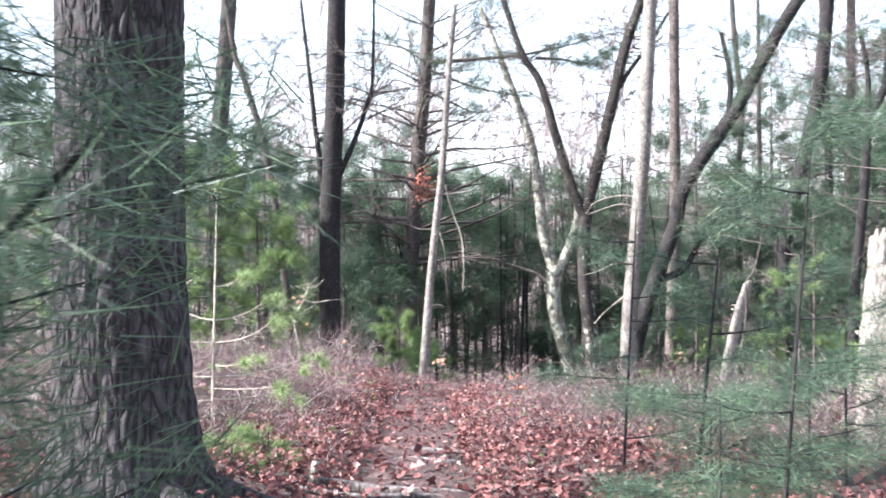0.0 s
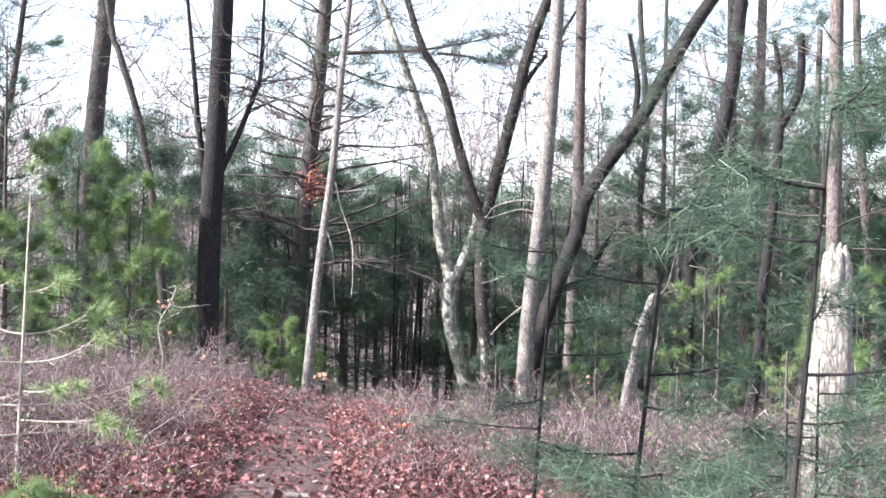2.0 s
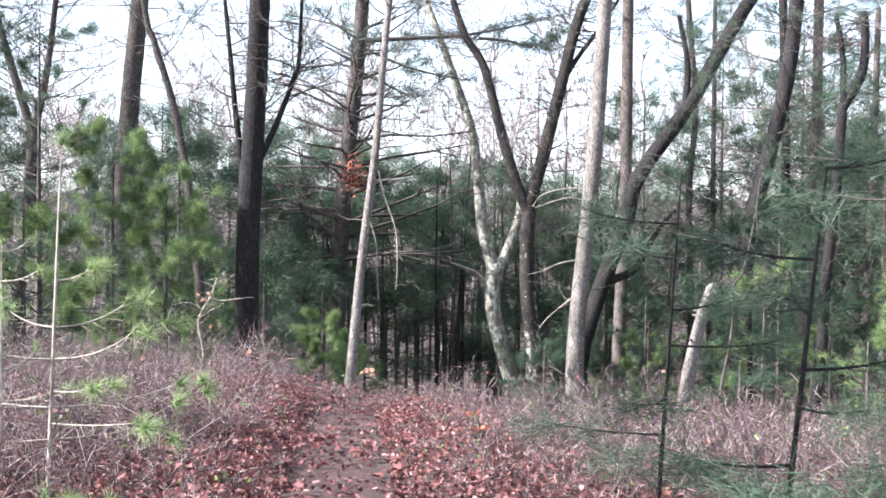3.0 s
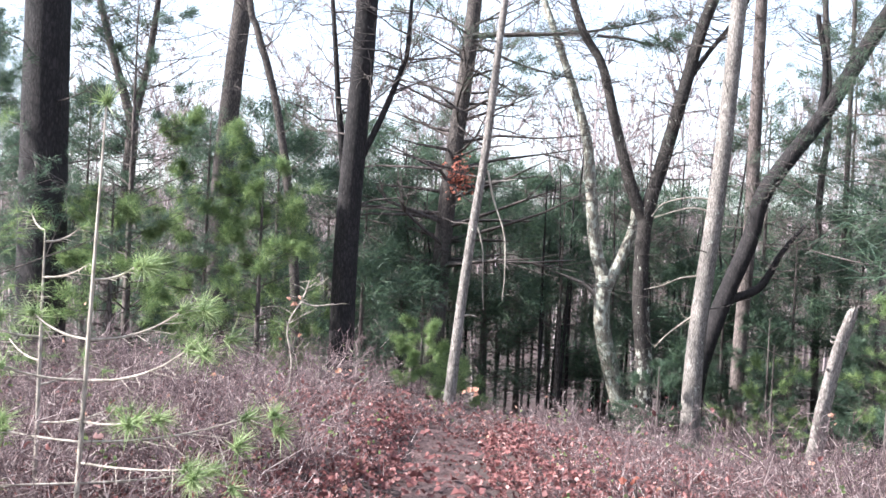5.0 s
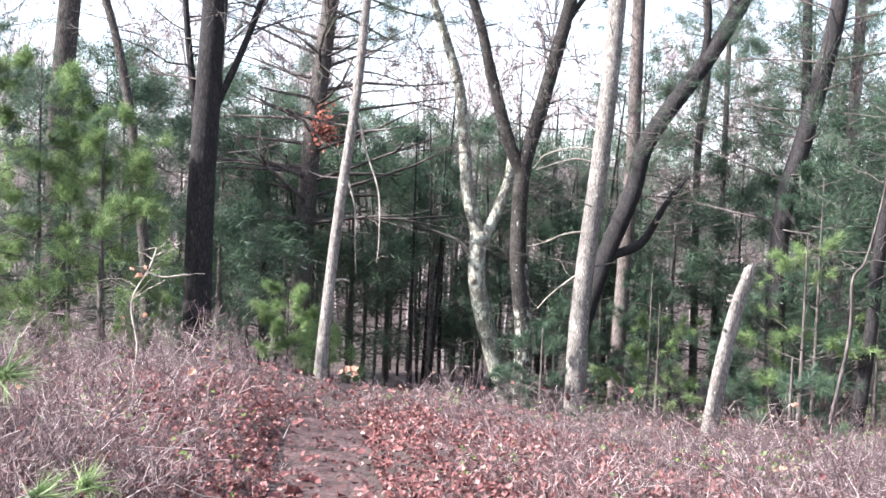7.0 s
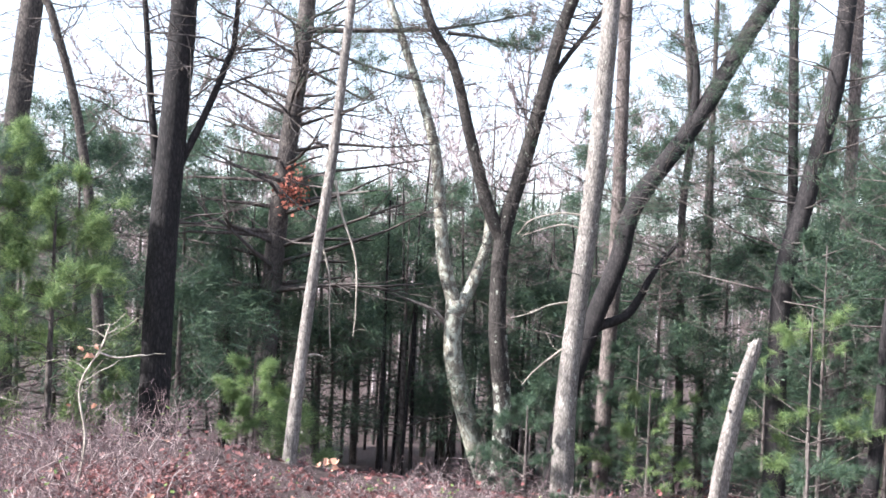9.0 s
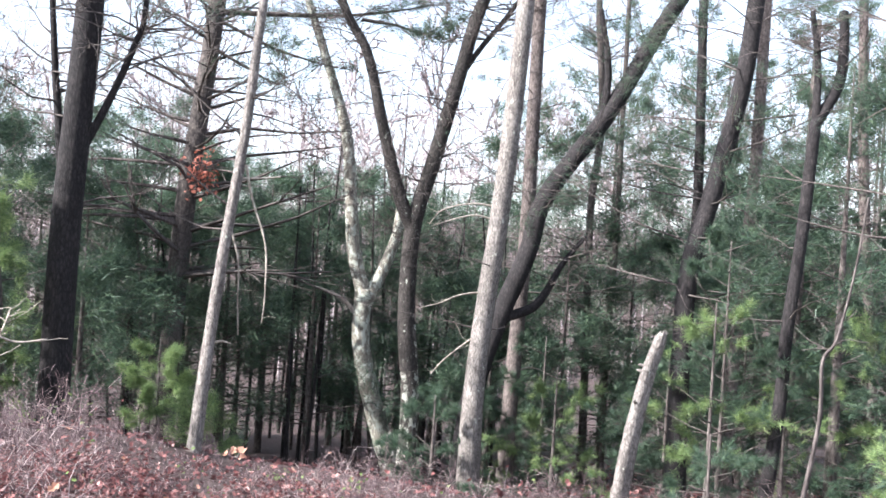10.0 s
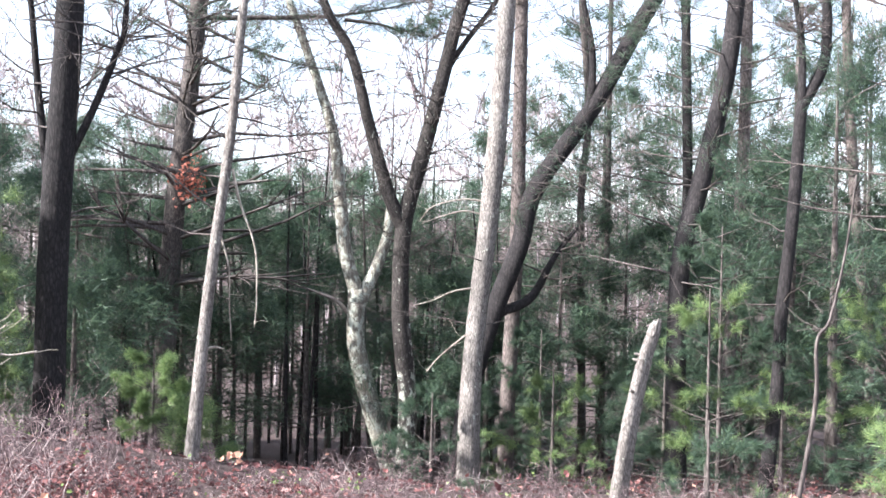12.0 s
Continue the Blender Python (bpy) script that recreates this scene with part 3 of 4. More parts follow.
# grey trunk
pine("pine_tree", [(3.65, 22.9, -1.98), (3.68, 22.9, -0.14), (3.93, 22.9, 2.54), (4.1, 22.9, 5.26)], 0.159, 0.105, "straight grey trunk lit along one side", GREY_BARK, NEEDLE, top=12.6, first=0.8, whorl=0.9786, reach=1.2582, per=2, density=0.6, dead_below=6.0)
# reddish pine behind, and the dark leaning trunk
pine("pine_tree", [(5.13, 26.15, -1.69), (5.18, 26.15, -0.07), (5.26, 26.15, 1.97), (5.26, 26.15, 3.98), (5.26, 26.15, 6.01)], 0.142, 0.099, "tall reddish-barked pine with sparse limbs", RED_BARK, NEEDLE, top=12.6, first=1.0, whorl=0.8505, reach=1.8428, per=3, density=0.5, dead_below=4.6)
bare_tree("tree", [([(4.21, 25.3, -0.99), (4.55, 25.3, 0.29), (5.06, 25.3, 1.65), (5.33, 25.3, 2.64), (6.39, 25.3, 4.19), (7.45, 25.3, 6.07)] + [(8.91, 25.4, 8.21)], 0.182, 0.134),
                   ([(4.73, 25.3, 0.53), (5.28, 25.3, 0.79), (5.69, 25.3, 1.49), (6.09, 25.3, 2)], 0.089, 0.03),
                   ([(6.28, 25.3, 4.09), (6.31, 25.3, 4.97), (6.12, 25.3, 5.94)] , 0.074, 0.045)],
          "dark trunk leaning far over to one side", DARK_BARK, TWIG_BARK, twigs=12, length=1.6379, twig_r=0.0149, start=0.45)
# slim trunks among the right-hand pines
pine("pine_tree", [(7.38, 28.55, -1.58), (7.33, 28.55, 0.26), (7.28, 28.55, 2.66), (7.4, 28.55, 4.4), (7.21, 28.55, 6.68)], 0.086, 0.059, "slim pine with bare lower limbs", BROWN_BARK, NEEDLE, top=10.8, first=0.5, whorl=0.6535, reach=1.6991, per=4, density=0.5, dead_below=2.6)
pine("pine_tree", [(7.75, 28.4, -1.55), (7.75, 28.4, 0.28), (7.8, 28.4, 1.88), (7.79, 28.4, 3.83)], 0.073, 0.043, "slim pine with bare lower limbs", BROWN_BARK, NEEDLE, top=8.4, first=0.5, whorl=0.6089, reach=1.2178, per=4, density=0.5, dead_below=1.6)
pine("pine_tree", [(6.4, 21.71, -0.93), (6.38, 21.71, 0.29), (6.44, 21.71, 1.59), (6.7, 21.71, 2.58), (7.05, 21.71, 4.08), (7.21, 21.71, 5.34)], 0.149, 0.106, "dark pine with a leaning crooked trunk", DARK_BARK, NEEDLE, top=11.4, first=1.2, whorl=0.6385, reach=2.2702, per=4, density=0.7, dead_below=1.5)
pine("pine_tree", [(9.42, 28.2, -0.57), (9.43, 28.2, 3.02), (9.31, 28.2, 6.81)], 0.113, 0.083, "straight dark pine with layered limbs", DARK_BARK, NEEDLE, top=12, first=0.8, whorl=0.6885, reach=2.6165, per=4, density=0.75, dead_below=1.4)
pine("pine_tree", [(8.17, 23.72, -1.52), (8.19, 23.72, -0.13), (8.28, 23.72, 1.45), (8.38, 23.72, 3.51), (8.4, 23.72, 5.83)], 0.102, 0.087, "slim pine, pale below, with layered limbs", RED_BARK, NEEDLE, top=10.8, first=0.6, whorl=0.654, reach=2.1802, per=4, density=0.7, dead_below=1.3)
bare_tree("tree", [([(7.09, 20.4, -1.54), (7.25, 20.4, -0.1), (7.29, 20.4, 0.82), (7.42, 20.4, 2.05), (7.52, 20.4, 3.58)], 0.091, 0.079),
                   ([(7.53, 20.4, 3.55), (7.51, 20.4, 4.41), (7.39, 20.4, 5.09)], 0.056, 0.037),
                   ([(7.51, 20.4, 3.55), (7.83, 20.4, 4.14), (7.88, 20.4, 4.69), (7.85, 20.4, 5.14)], 0.08, 0.062)],
          "crooked dark trunk that forks at head height", DARK_BARK, TWIG_BARK, twigs=9, length=1.4813, start=0.4)
pine("pine_tree", [(10.07, 25.4, -1.8), (10.12, 25.4, -0.88), (10.2, 25.4, 0.98)], 0.109, 0.058, "reddish young pine trunk in the thicket", RED_BARK, NEEDLE, top=6.2, first=0.3, whorl=0.6555, reach=2.0393, per=4, density=0.85)
pine("pine_tree", [(11.47, 24.84, -1.69), (11.42, 24.84, 0.24), (11.17, 24.84, 2.07)], 0.118, 0.074, "young pine with layered limbs", RED_BARK, NEEDLE, top=7.8, first=0.3, whorl=0.7386, reach=2.3635, per=4, density=0.8)
pine("pine_tree", [(7.32, 17.6, -1.01), (7.3, 17.6, 0.13)], 0.119, 0.084, "brown trunk at the edge of the pines", RED_BARK, NEEDLE, top=9, first=1.8, whorl=0.8397, reach=1.9594, per=4, density=0.7)
# left of the path
bare_tree("tree", [([(-7.47, 26.8, -0.22), (-7.23, 26.8, 1.75), (-7.14, 26.8, 3.48)], 0.153, 0.125),
                   ([(-7.14, 26.8, 3.42), (-7.52, 26.8, 4.6), (-7.91, 26.8, 5.93), (-8.04, 26.8, 6.68)] + [(-8.68, 26.8, 8.47)], 0.097, 0.042),
                   ([(-7.14, 26.8, 3.42), (-6.86, 26.8, 4.85), (-6.64, 26.8, 6.7)] + [(-6.33, 26.8, 8.76)], 0.083, 0.035)],
          "grey tree that forks low into bare limbs", BROWN_BARK, TWIG_BARK, twigs=58, length=2.7763, start=0.12)
pine("pine_tree", [(-5.17, 26.15, -0.17), (-5.14, 26.15, 2.03), (-5.01, 26.15, 4.2), (-4.8, 26.15, 6.64)], 0.227, 0.142, "tall dark pine rising out of young green pines", BROWN_BARK, NEEDLE, top=13.2, first=6.2, whorl=1.1348, reach=1.844, per=3, density=0.5, dead_below=6.0)
bare_tree("tree", [([(-3.37, 24.84, 0.16), (-3.57, 24.84, 2.03), (-3.88, 24.84, 3.75), (-4.3, 24.84, 5.14), (-4.43, 24.84, 5.5)] + [(-4.69, 24.8, 7.16)], 0.104, 0.052)],
          "slim bent bare tree", BROWN_BARK, TWIG_BARK, twigs=38, length=2.0708, start=0.2)
pine("pine_tree", [(-6.12, 19.47, -0.34), (-6.17, 19.47, 2.07), (-6.2, 19.47, 4.48)], 0.353, 0.235, "thick dark pine trunk", DARK_BARK, NEEDLE, top=13.2, first=2.2, whorl=1.3232, reach=1.7643, per=3, density=0.5, dead_below=5.5)

# ---- young pines ----
YOUNG = "young white pine with soft green needles"


def young(x, y, h, reach, needle, first=0.35, density=0.9, tuft=10, nlen=0.11, nwid=0.0022, whorl=0.36, r=0.03, lean=0.0, bark_mat=None, per=4, label=YOUNG, dead=None, scatter=0.4):
    z = float(height(x, y))
    line = [(x, y, z), (x + lean * 0.4, y, z + h * 0.45), (x + lean, y, z + h)]
    return pine("young_pine", line, r, 0.008, label, bark_mat or TWIG_BARK, needle, top=z + h, first=z + first, whorl=whorl, reach=reach, per=per, density=density, tuft=tuft, nlen=nlen, nwid=nwid, dead_below=None if dead is None else z + dead, spray=False, scatter=scatter, group="young pines", category="young pine")


# sunlit pines left of the path
for x, y, h, reach in ((-5.32, 20.79, 5.6, 2.17), (-6.91, 17.93, 5.1, 2.12), (-8.82, 21.45, 6.6, 2.42), (-7.55, 25.42, 6.1, 2.48)):
    young(x, y, h, reach, NEEDLE, 0.3, 0.42, tuft=14, nlen=0.14, nwid=0.0021, scatter=0.2, r=0.0646)
for x, y, h, reach in ((-4.3, 27.88, 6.2, 2.41), (-2.49, 28.85, 5.8, 2.33), (-0.55, 31.1, 6.1, 2.59), (1.14, 32.64, 6.4, 2.6), (-1.73, 32.5, 6.5, 2.47), (2.97, 34.6, 6.5, 2.75), (5.06, 33.9, 6, 2.48), (7.3, 35.3, 6.8, 2.75), (-6, 31.1, 6.7, 2.59), (0.36, 36.67, 7.1, 2.89), (-9.01, 28.25, 6.9, 2.51), (-11.08, 31.8, 7.3, 2.73), (-1.2, 29.56, 5.4, 2.06), (0.22, 30.68, 5.4, 2.2), (-2.26, 26.17, 3.4, 1.56), (1.9, 29.56, 5.4, 2.06), (3.98, 30.96, 5.2, 1.94), (-7.36, 34.6, 7.3, 2.62), (-3.95, 33.9, 7.1, 2.61), (-10.16, 26.25, 6.8, 2.54)):
    young(x, y, h, reach, NEEDLE, 0.9, 0.62, tuft=8, nlen=0.2639, nwid=0.0048, whorl=0.5015, r=0.0792, dead=1.0557, label="young pine with dark green needles above bare lower limbs")
# needles lightened in colour as if the sun were on them
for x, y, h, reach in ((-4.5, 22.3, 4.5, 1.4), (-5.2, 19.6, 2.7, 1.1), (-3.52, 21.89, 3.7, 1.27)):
    young(x, y, h, reach, SUNLIT_NEEDLE, 0.4, 0.75, tuft=14, nlen=0.1734, nwid=0.0029, scatter=0.2, r=0.0506, label="young pine with light green needles, sunlit in colour")
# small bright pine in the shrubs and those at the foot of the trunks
# the lighter needle colour stands in for sun on these low pines
young(-0.84, 21.2, 1.25, 0.48, SUNLIT_NEEDLE, 0.3, 0.75, tuft=14, nlen=0.1416, scatter=0.12, whorl=0.2408, r=0.0212, label="small bright green pine in the shrubs")
young(-0.34, 20.8, 0.75, 0.40, SUNLIT_NEEDLE, 0.1, 0.6, whorl=0.2125, r=0.0142, label="small bright green pine in the shrubs")
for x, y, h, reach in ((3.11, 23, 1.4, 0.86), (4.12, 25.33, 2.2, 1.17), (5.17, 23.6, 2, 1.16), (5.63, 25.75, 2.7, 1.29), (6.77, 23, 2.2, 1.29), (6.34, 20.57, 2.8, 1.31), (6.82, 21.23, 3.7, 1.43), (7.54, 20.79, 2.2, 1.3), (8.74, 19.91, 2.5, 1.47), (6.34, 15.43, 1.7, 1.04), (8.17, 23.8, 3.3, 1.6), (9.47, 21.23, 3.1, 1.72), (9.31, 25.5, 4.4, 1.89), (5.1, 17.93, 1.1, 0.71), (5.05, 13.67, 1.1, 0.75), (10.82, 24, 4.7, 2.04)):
    young(x, y, h, reach, SUNLIT_NEEDLE if (x * 7) % 2 < 0.7 else NEEDLE, 0.15, 0.38, tuft=17, nlen=0.1637, nwid=0.0024, scatter=0.1, whorl=0.427, r=0.0356, label="low sunlit young pine among the trunks")
for x, y, h, reach in ((6.67, 27.88, 4.8, 2.01), (8.31, 28.62, 5.5, 2.22), (10.4, 27.17, 6.3, 2.47), (10.48, 27.9, 6.4, 2.33), (13.56, 26.25, 6.2, 2.54), (13.18, 31.1, 7, 2.72), (5.21, 27.9, 3.9, 1.59), (11.79, 23, 5.2, 2.15), (15.36, 27.88, 6.7, 2.67)):
    young(x, y, h, reach, NEEDLE, 0.6, 0.65, tuft=9, nlen=0.2653, nwid=0.0056, whorl=0.5307, r=0.0663, label="young pine with layered dark green limbs")

# tall layered pines behind the right-hand trunks
for x, y, h, reach in ((10.6, 29.5, 9.6, 2.9), (12.4, 26.4, 9.0, 2.7), (6.9, 31.5, 8.2, 2.5), (9.4, 33.0, 10.2, 3.0), (14.2, 30.0, 10.5, 3.1), (12.2, 34.5, 10.8, 3.1), (8.9, 21.8, 6.6, 2.2), (16.5, 33.0, 11.0, 3.2)):
    young(x, y, h, reach, NEEDLE, 1.0, 0.55, tuft=9, nlen=0.24, nwid=0.0046, whorl=0.62, r=0.09, label="tall young pine with layered dark green limbs")
# pines that shade the thicket
for x, y, h, reach in ((-3.4, 31.5, 7.4, 2.4), (-1.2, 34.5, 7.8, 2.5), (3.2, 32.8, 6.4, 2.1), (-5.6, 33.0, 8.0, 2.6), (5.2, 33.0, 6.2, 2.0)):
    young(x, y, h, reach, NEEDLE, 1.8, 0.55, tuft=8, nlen=0.26, nwid=0.0048, whorl=0.55, r=0.08, dead=1.9, label="young pine with dark green needles above bare lower limbs")

# slim poles of the dark thicket
for k in range(58):
    x, y = rng.uniform(-2.6, 6.4), rng.uniform(28.8, 40.0)
    z = float(height(x, y))
    h = rng.uniform(4.2, 7.0)
    line = [(x, y, z - 0.1), (x + rng.normal(0, 0.12), y, z + h * 0.5), (x + rng.normal(0, 0.25), y, z + h)]
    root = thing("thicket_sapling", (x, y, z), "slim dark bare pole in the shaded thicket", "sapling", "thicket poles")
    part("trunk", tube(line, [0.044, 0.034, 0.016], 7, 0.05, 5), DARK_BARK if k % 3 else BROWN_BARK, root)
    s, _, _ = bare_twigs(line, 9, 0.8, 0.007, 0.1, 2, 3, 0.5, -0.02, 0.6)
    limbs_of(root, s, TWIG_BARK)


# ---- saplings near the path ----
def sapling(x, y, top, stem_r, label, limbs, needle, bark_mat, lean=(0, 0), tuft=26, nlen=0.10, nwid=0.0013, full=False, scatter=0.05, spread=0.8):
    """A near pine sapling: limbs are (height, heading in degrees, length, rise), with needle bundles near their ends."""
    z = float(height(x, y))
    line = [(x, y, z - 0.04), (x + lean[0] * 0.5, y + lean[1] * 0.5, (z + top) / 2), (x + lean[0], y + lean[1], top)]
    root = thing("pine_sapling", (x, y, z), label, "pine sapling", "pine saplings")
    part("stem", tube(line, [stem_r, stem_r * 0.75, stem_r * 0.3], 10, 0.08), bark_mat, root)
    p, _ = smooth_line(line, np.ones(3), 12)
    tp, td = [np.array([line[-1]])], [np.array([[0, 0, 1.0]])]
    for hz, head, L, rise in limbs:
        a = radians(head)
        o = p[int(np.argmin(np.abs(p[:, 2] - hz)))]
        d = np.array([math.cos(a), math.sin(a), 0])
        pts = [o, o + d * L * 0.35 + np.array([0, 0, rise * 0.1]), o + d * L * 0.7 + np.array([0, 0, rise * 0.45]), o + d * L + np.array([0, 0, rise])]
        lp, _ = smooth_line(pts, np.ones(4), 5)
        q = lp[5::2]
        side = np.array([-d[1], d[0], 0.1])
        twig_a = np.concatenate([q, q])
        twig_b = np.concatenate([q + (d * 0.75 + side * 0.7) * L * 0.3, q + (d * 0.75 - side * 0.7) * L * 0.3]) + rng.normal(0, L * 0.05, (len(q) * 2, 3))
        part("limb", join([tube(pts, [stem_r * 0.5, stem_r * 0.42, stem_r * 0.32, 0.002], 7, 0.1, 6),
                           rods(twig_a, twig_b, np.full(len(twig_a), min(stem_r * 0.13, 0.0016)), np.full(len(twig_a), 0.0009))]), bark_mat, root)
        if full is None:
            tp += [q[-1:], twig_b[-1:], twig_b[len(q) - 1:len(q)]]
            td += [(d + [0, 0, 0.4])[None], (unit(twig_b - twig_a) + [0, 0, 0.3])[-1:], (unit(twig_b - twig_a) + [0, 0, 0.3])[len(q) - 1:len(q)]]
            continue
        tp += [q[-2:], twig_b, (twig_a + twig_b) / 2][: 3 if full else 2]
        td += [np.repeat((d + [0, 0, 0.3])[None], 2, 0), unit(twig_b - twig_a) + [0, 0, 0.25], unit(twig_b - twig_a) + [0, 0, 0.25]][: 3 if full else 2]
    part("needles", tufts(np.concatenate(tp), np.concatenate(td), tuft, nlen, nwid, spread, scatter), needle, root, smooth=False)
    return root


# the pale-stemmed sapling left of the path
sapling(-1.57, 7.75, 1.95, 0.011, "pine sapling with a pale bare stem and bright needle bundles",
        [(0.68, 12, 0.60, 0.10), (0.66, 170, 0.32, 0.02), (0.90, -8, 0.40, 0.14), (0.93, 195, 0.30, 0.05), (1.05, 14, 0.34, 0.12), (1.08, 150, 0.32, 0.08), (1.30, 5, 0.16, 0.06),
         (0.55, 25, 0.45, 0.02), (0.52, 200, 0.34, 0.0), (0.78, -35, 0.30, 0.04), (0.60, -25, 0.50, 0.04)], BRIGHT_NEEDLE, PALE_TWIG, (0.06, 0), tuft=85, nlen=0.12, nwid=0.0022, full=None, scatter=0.06, spread=0.9)
sapling(-2.15, 8.9, 1.45, 0.012, "small pine sapling in the shrubs beside the path", [(0.55 + 0.14 * k, 70 * k, 0.34 - 0.02 * k, 0.08) for k in range(8)], SUNLIT_NEEDLE, PALE_TWIG, tuft=36, full=None)
sapling(-1.15, 6.2, 0.62, 0.008, "tiny pine seedling at the foot of the old pine", [(0.36 + 0.05 * k, 75 * k, 0.14, 0.05) for k in range(5)], SUNLIT_NEEDLE, TWIG_BARK)
sapling(-0.98, 6.4, 0.55, 0.007, "tiny pine seedling at the foot of the old pine", [(0.36 + 0.05 * k, 65 * k, 0.12, 0.04) for k in range(4)], SUNLIT_NEEDLE, TWIG_BARK)
sapling(-3.3, 10.4, 2.3, 0.016, "pine sapling with yellow-green needle bundles", [(0.6 + 0.13 * k, 67 * k, 0.5 - 0.02 * k, 0.12) for k in range(13)], SUNLIT_NEEDLE, TWIG_BARK)
# leaning over the start of the path
sapling(-0.72, 0.70, 2.2, 0.011, "pine sapling whose boughs reach towards the path",
        [(1.44, 0, 0.51, 0.27), (1.54, -12, 0.31, 0.07), (1.39, -20, 0.37, 0.04), (1.35, 4, 0.41, -0.04), (1.70, 5, 0.37, 0.09), (1.61, 190, 0.37, 0.07), (1.83, -80, 0.30, 0.11), (1.83, 10, 0.31, 0.07), (1.48, -30, 0.37, 0.07),
         (1.43, -5, 0.43, 0.01), (1.31, 12, 0.41, 0.00), (1.28, -15, 0.41, 0.00), (1.74, -14, 0.37, 0.11), (1.63, -34, 0.37, 0.06), (1.20, 5, 0.37, 0.00), (1.98, 0, 0.26, 0.09), (2.05, 130, 0.22, 0.07), (1.57, 2, 0.33, 0.00), (1.24, -30, 0.37, 0.00)],
        NEEDLE, DARK_BARK, (0.02, 0.0), tuft=60, nlen=0.085, nwid=0.0007, full=True, scatter=0.25)
# right of the path
sapling(0.91, 5.9, 1.75, 0.009, "slender pine sapling with drooping green needles", [(0.55 + 0.15 * k, 75 * k + 20, 0.42 - 0.02 * k, 0.03) for k in range(8)], NEEDLE, DARK_BARK, (0.08, 0), tuft=14, nlen=0.12, nwid=0.0011, full=True, scatter=0.2)
sapling(1.16, 4.0, 1.95, 0.009, "slender pine sapling with drooping green needles", [(0.50 + 0.16 * k, 70 * k, 0.42 - 0.02 * k, 0.06) for k in range(12)], NEEDLE, DARK_BARK, (0.12, 0), tuft=14, nlen=0.12, nwid=0.0011, full=True, scatter=0.2)
sapling(1.22, 5.6, 1.75, 0.011, "slender pine sapling with drooping green needles", [(0.55 + 0.15 * k, 80 * k + 40, 0.42 - 0.02 * k, 0.05) for k in range(10)], NEEDLE, DARK_BARK, (0.14, 0), tuft=14, nlen=0.12, nwid=0.0011, full=True, scatter=0.2)
sapling(0.98, 4.1, 1.05, 0.008, "low pine sapling with green needles", [(0.5 + 0.09 * k, 80 * k, 0.36, 0.03) for k in range(6)], NEEDLE, DARK_BARK, tuft=14, nlen=0.12, nwid=0.0011, full=True, scatter=0.2)

for x, y, top in ((1.05, 4.55, 0.98), (1.55, 4.9, 1.1), (1.95, 5.6, 1.2)):
    sapling(x, y, top, 0.008, "low bushy pine sapling with dull green needles", [(0.46 + 0.075 * k, 75 * k + 50 * x, 0.40 - 0.02 * k, 0.04) for k in range(9)], NEEDLE, DARK_BARK, tuft=14, nlen=0.12, nwid=0.0011, full=True, scatter=0.25)


# ---- weathered snags ----
def broken_snag(name, pts, radii, label, mat):
    """A dead stem with a splintered top and a few short stubs."""
    base = down_to_ground(pts)
    root = thing(name, tuple(base[0] + np.array([0, 0, 0.08])), label, "snag")
    r = np.interp(np.linspace(0, 1, len(base)), np.linspace(0, 1, len(radii)), radii)
    part("trunk", tube(base, r, 22, 0.16, 10, False), mat, root)
    top, rt = base[-1], radii[-1]
    d = unit(np.array(base[-1]) - np.array(base[-2]))
    for k in range(7):
        a = k * 0.9
        o = np.array([math.cos(a), math.sin(a), 0]) * rt * 0.66
        part("splinter", tube([top + o - d * 0.12, top + o + d * 0.02, top + o * 0.9 + d * rng.uniform(0.02, 0.11)], [rt * 0.5, rt * 0.42, 0.006], 6, 0.2, 4), mat, root)
    for k in range(3):
        o = top - d * rng.uniform(0.2, 0.9)
        a = rng.uniform(2.2, 4.2)
        e = np.array([math.cos(a), math.sin(a), 0.3])
        part("stub", tube([o, o + e * rt * 1.4, o + e * rt * 1.9], [rt * 0.4, rt * 0.3, 0.008], 7, 0.2, 4), mat, root)


broken_snag("snag", [(2.765, 7.4, 0.36), (2.785, 7.4, 1.0), (2.81, 7.4, 1.54)], [0.12, 0.105, 0.07], "short weathered snag with a splintered pale top", DEAD_WOOD)
broken_snag("snag", [(4.70, 19.6, -1.45), (4.84, 19.6, -0.57), (5.00, 19.6, 0.18), (5.16, 19.6, 0.68)], [0.115, 0.10, 0.088, 0.072], "leaning broken snag, pale with green lichen", GREY_BARK)


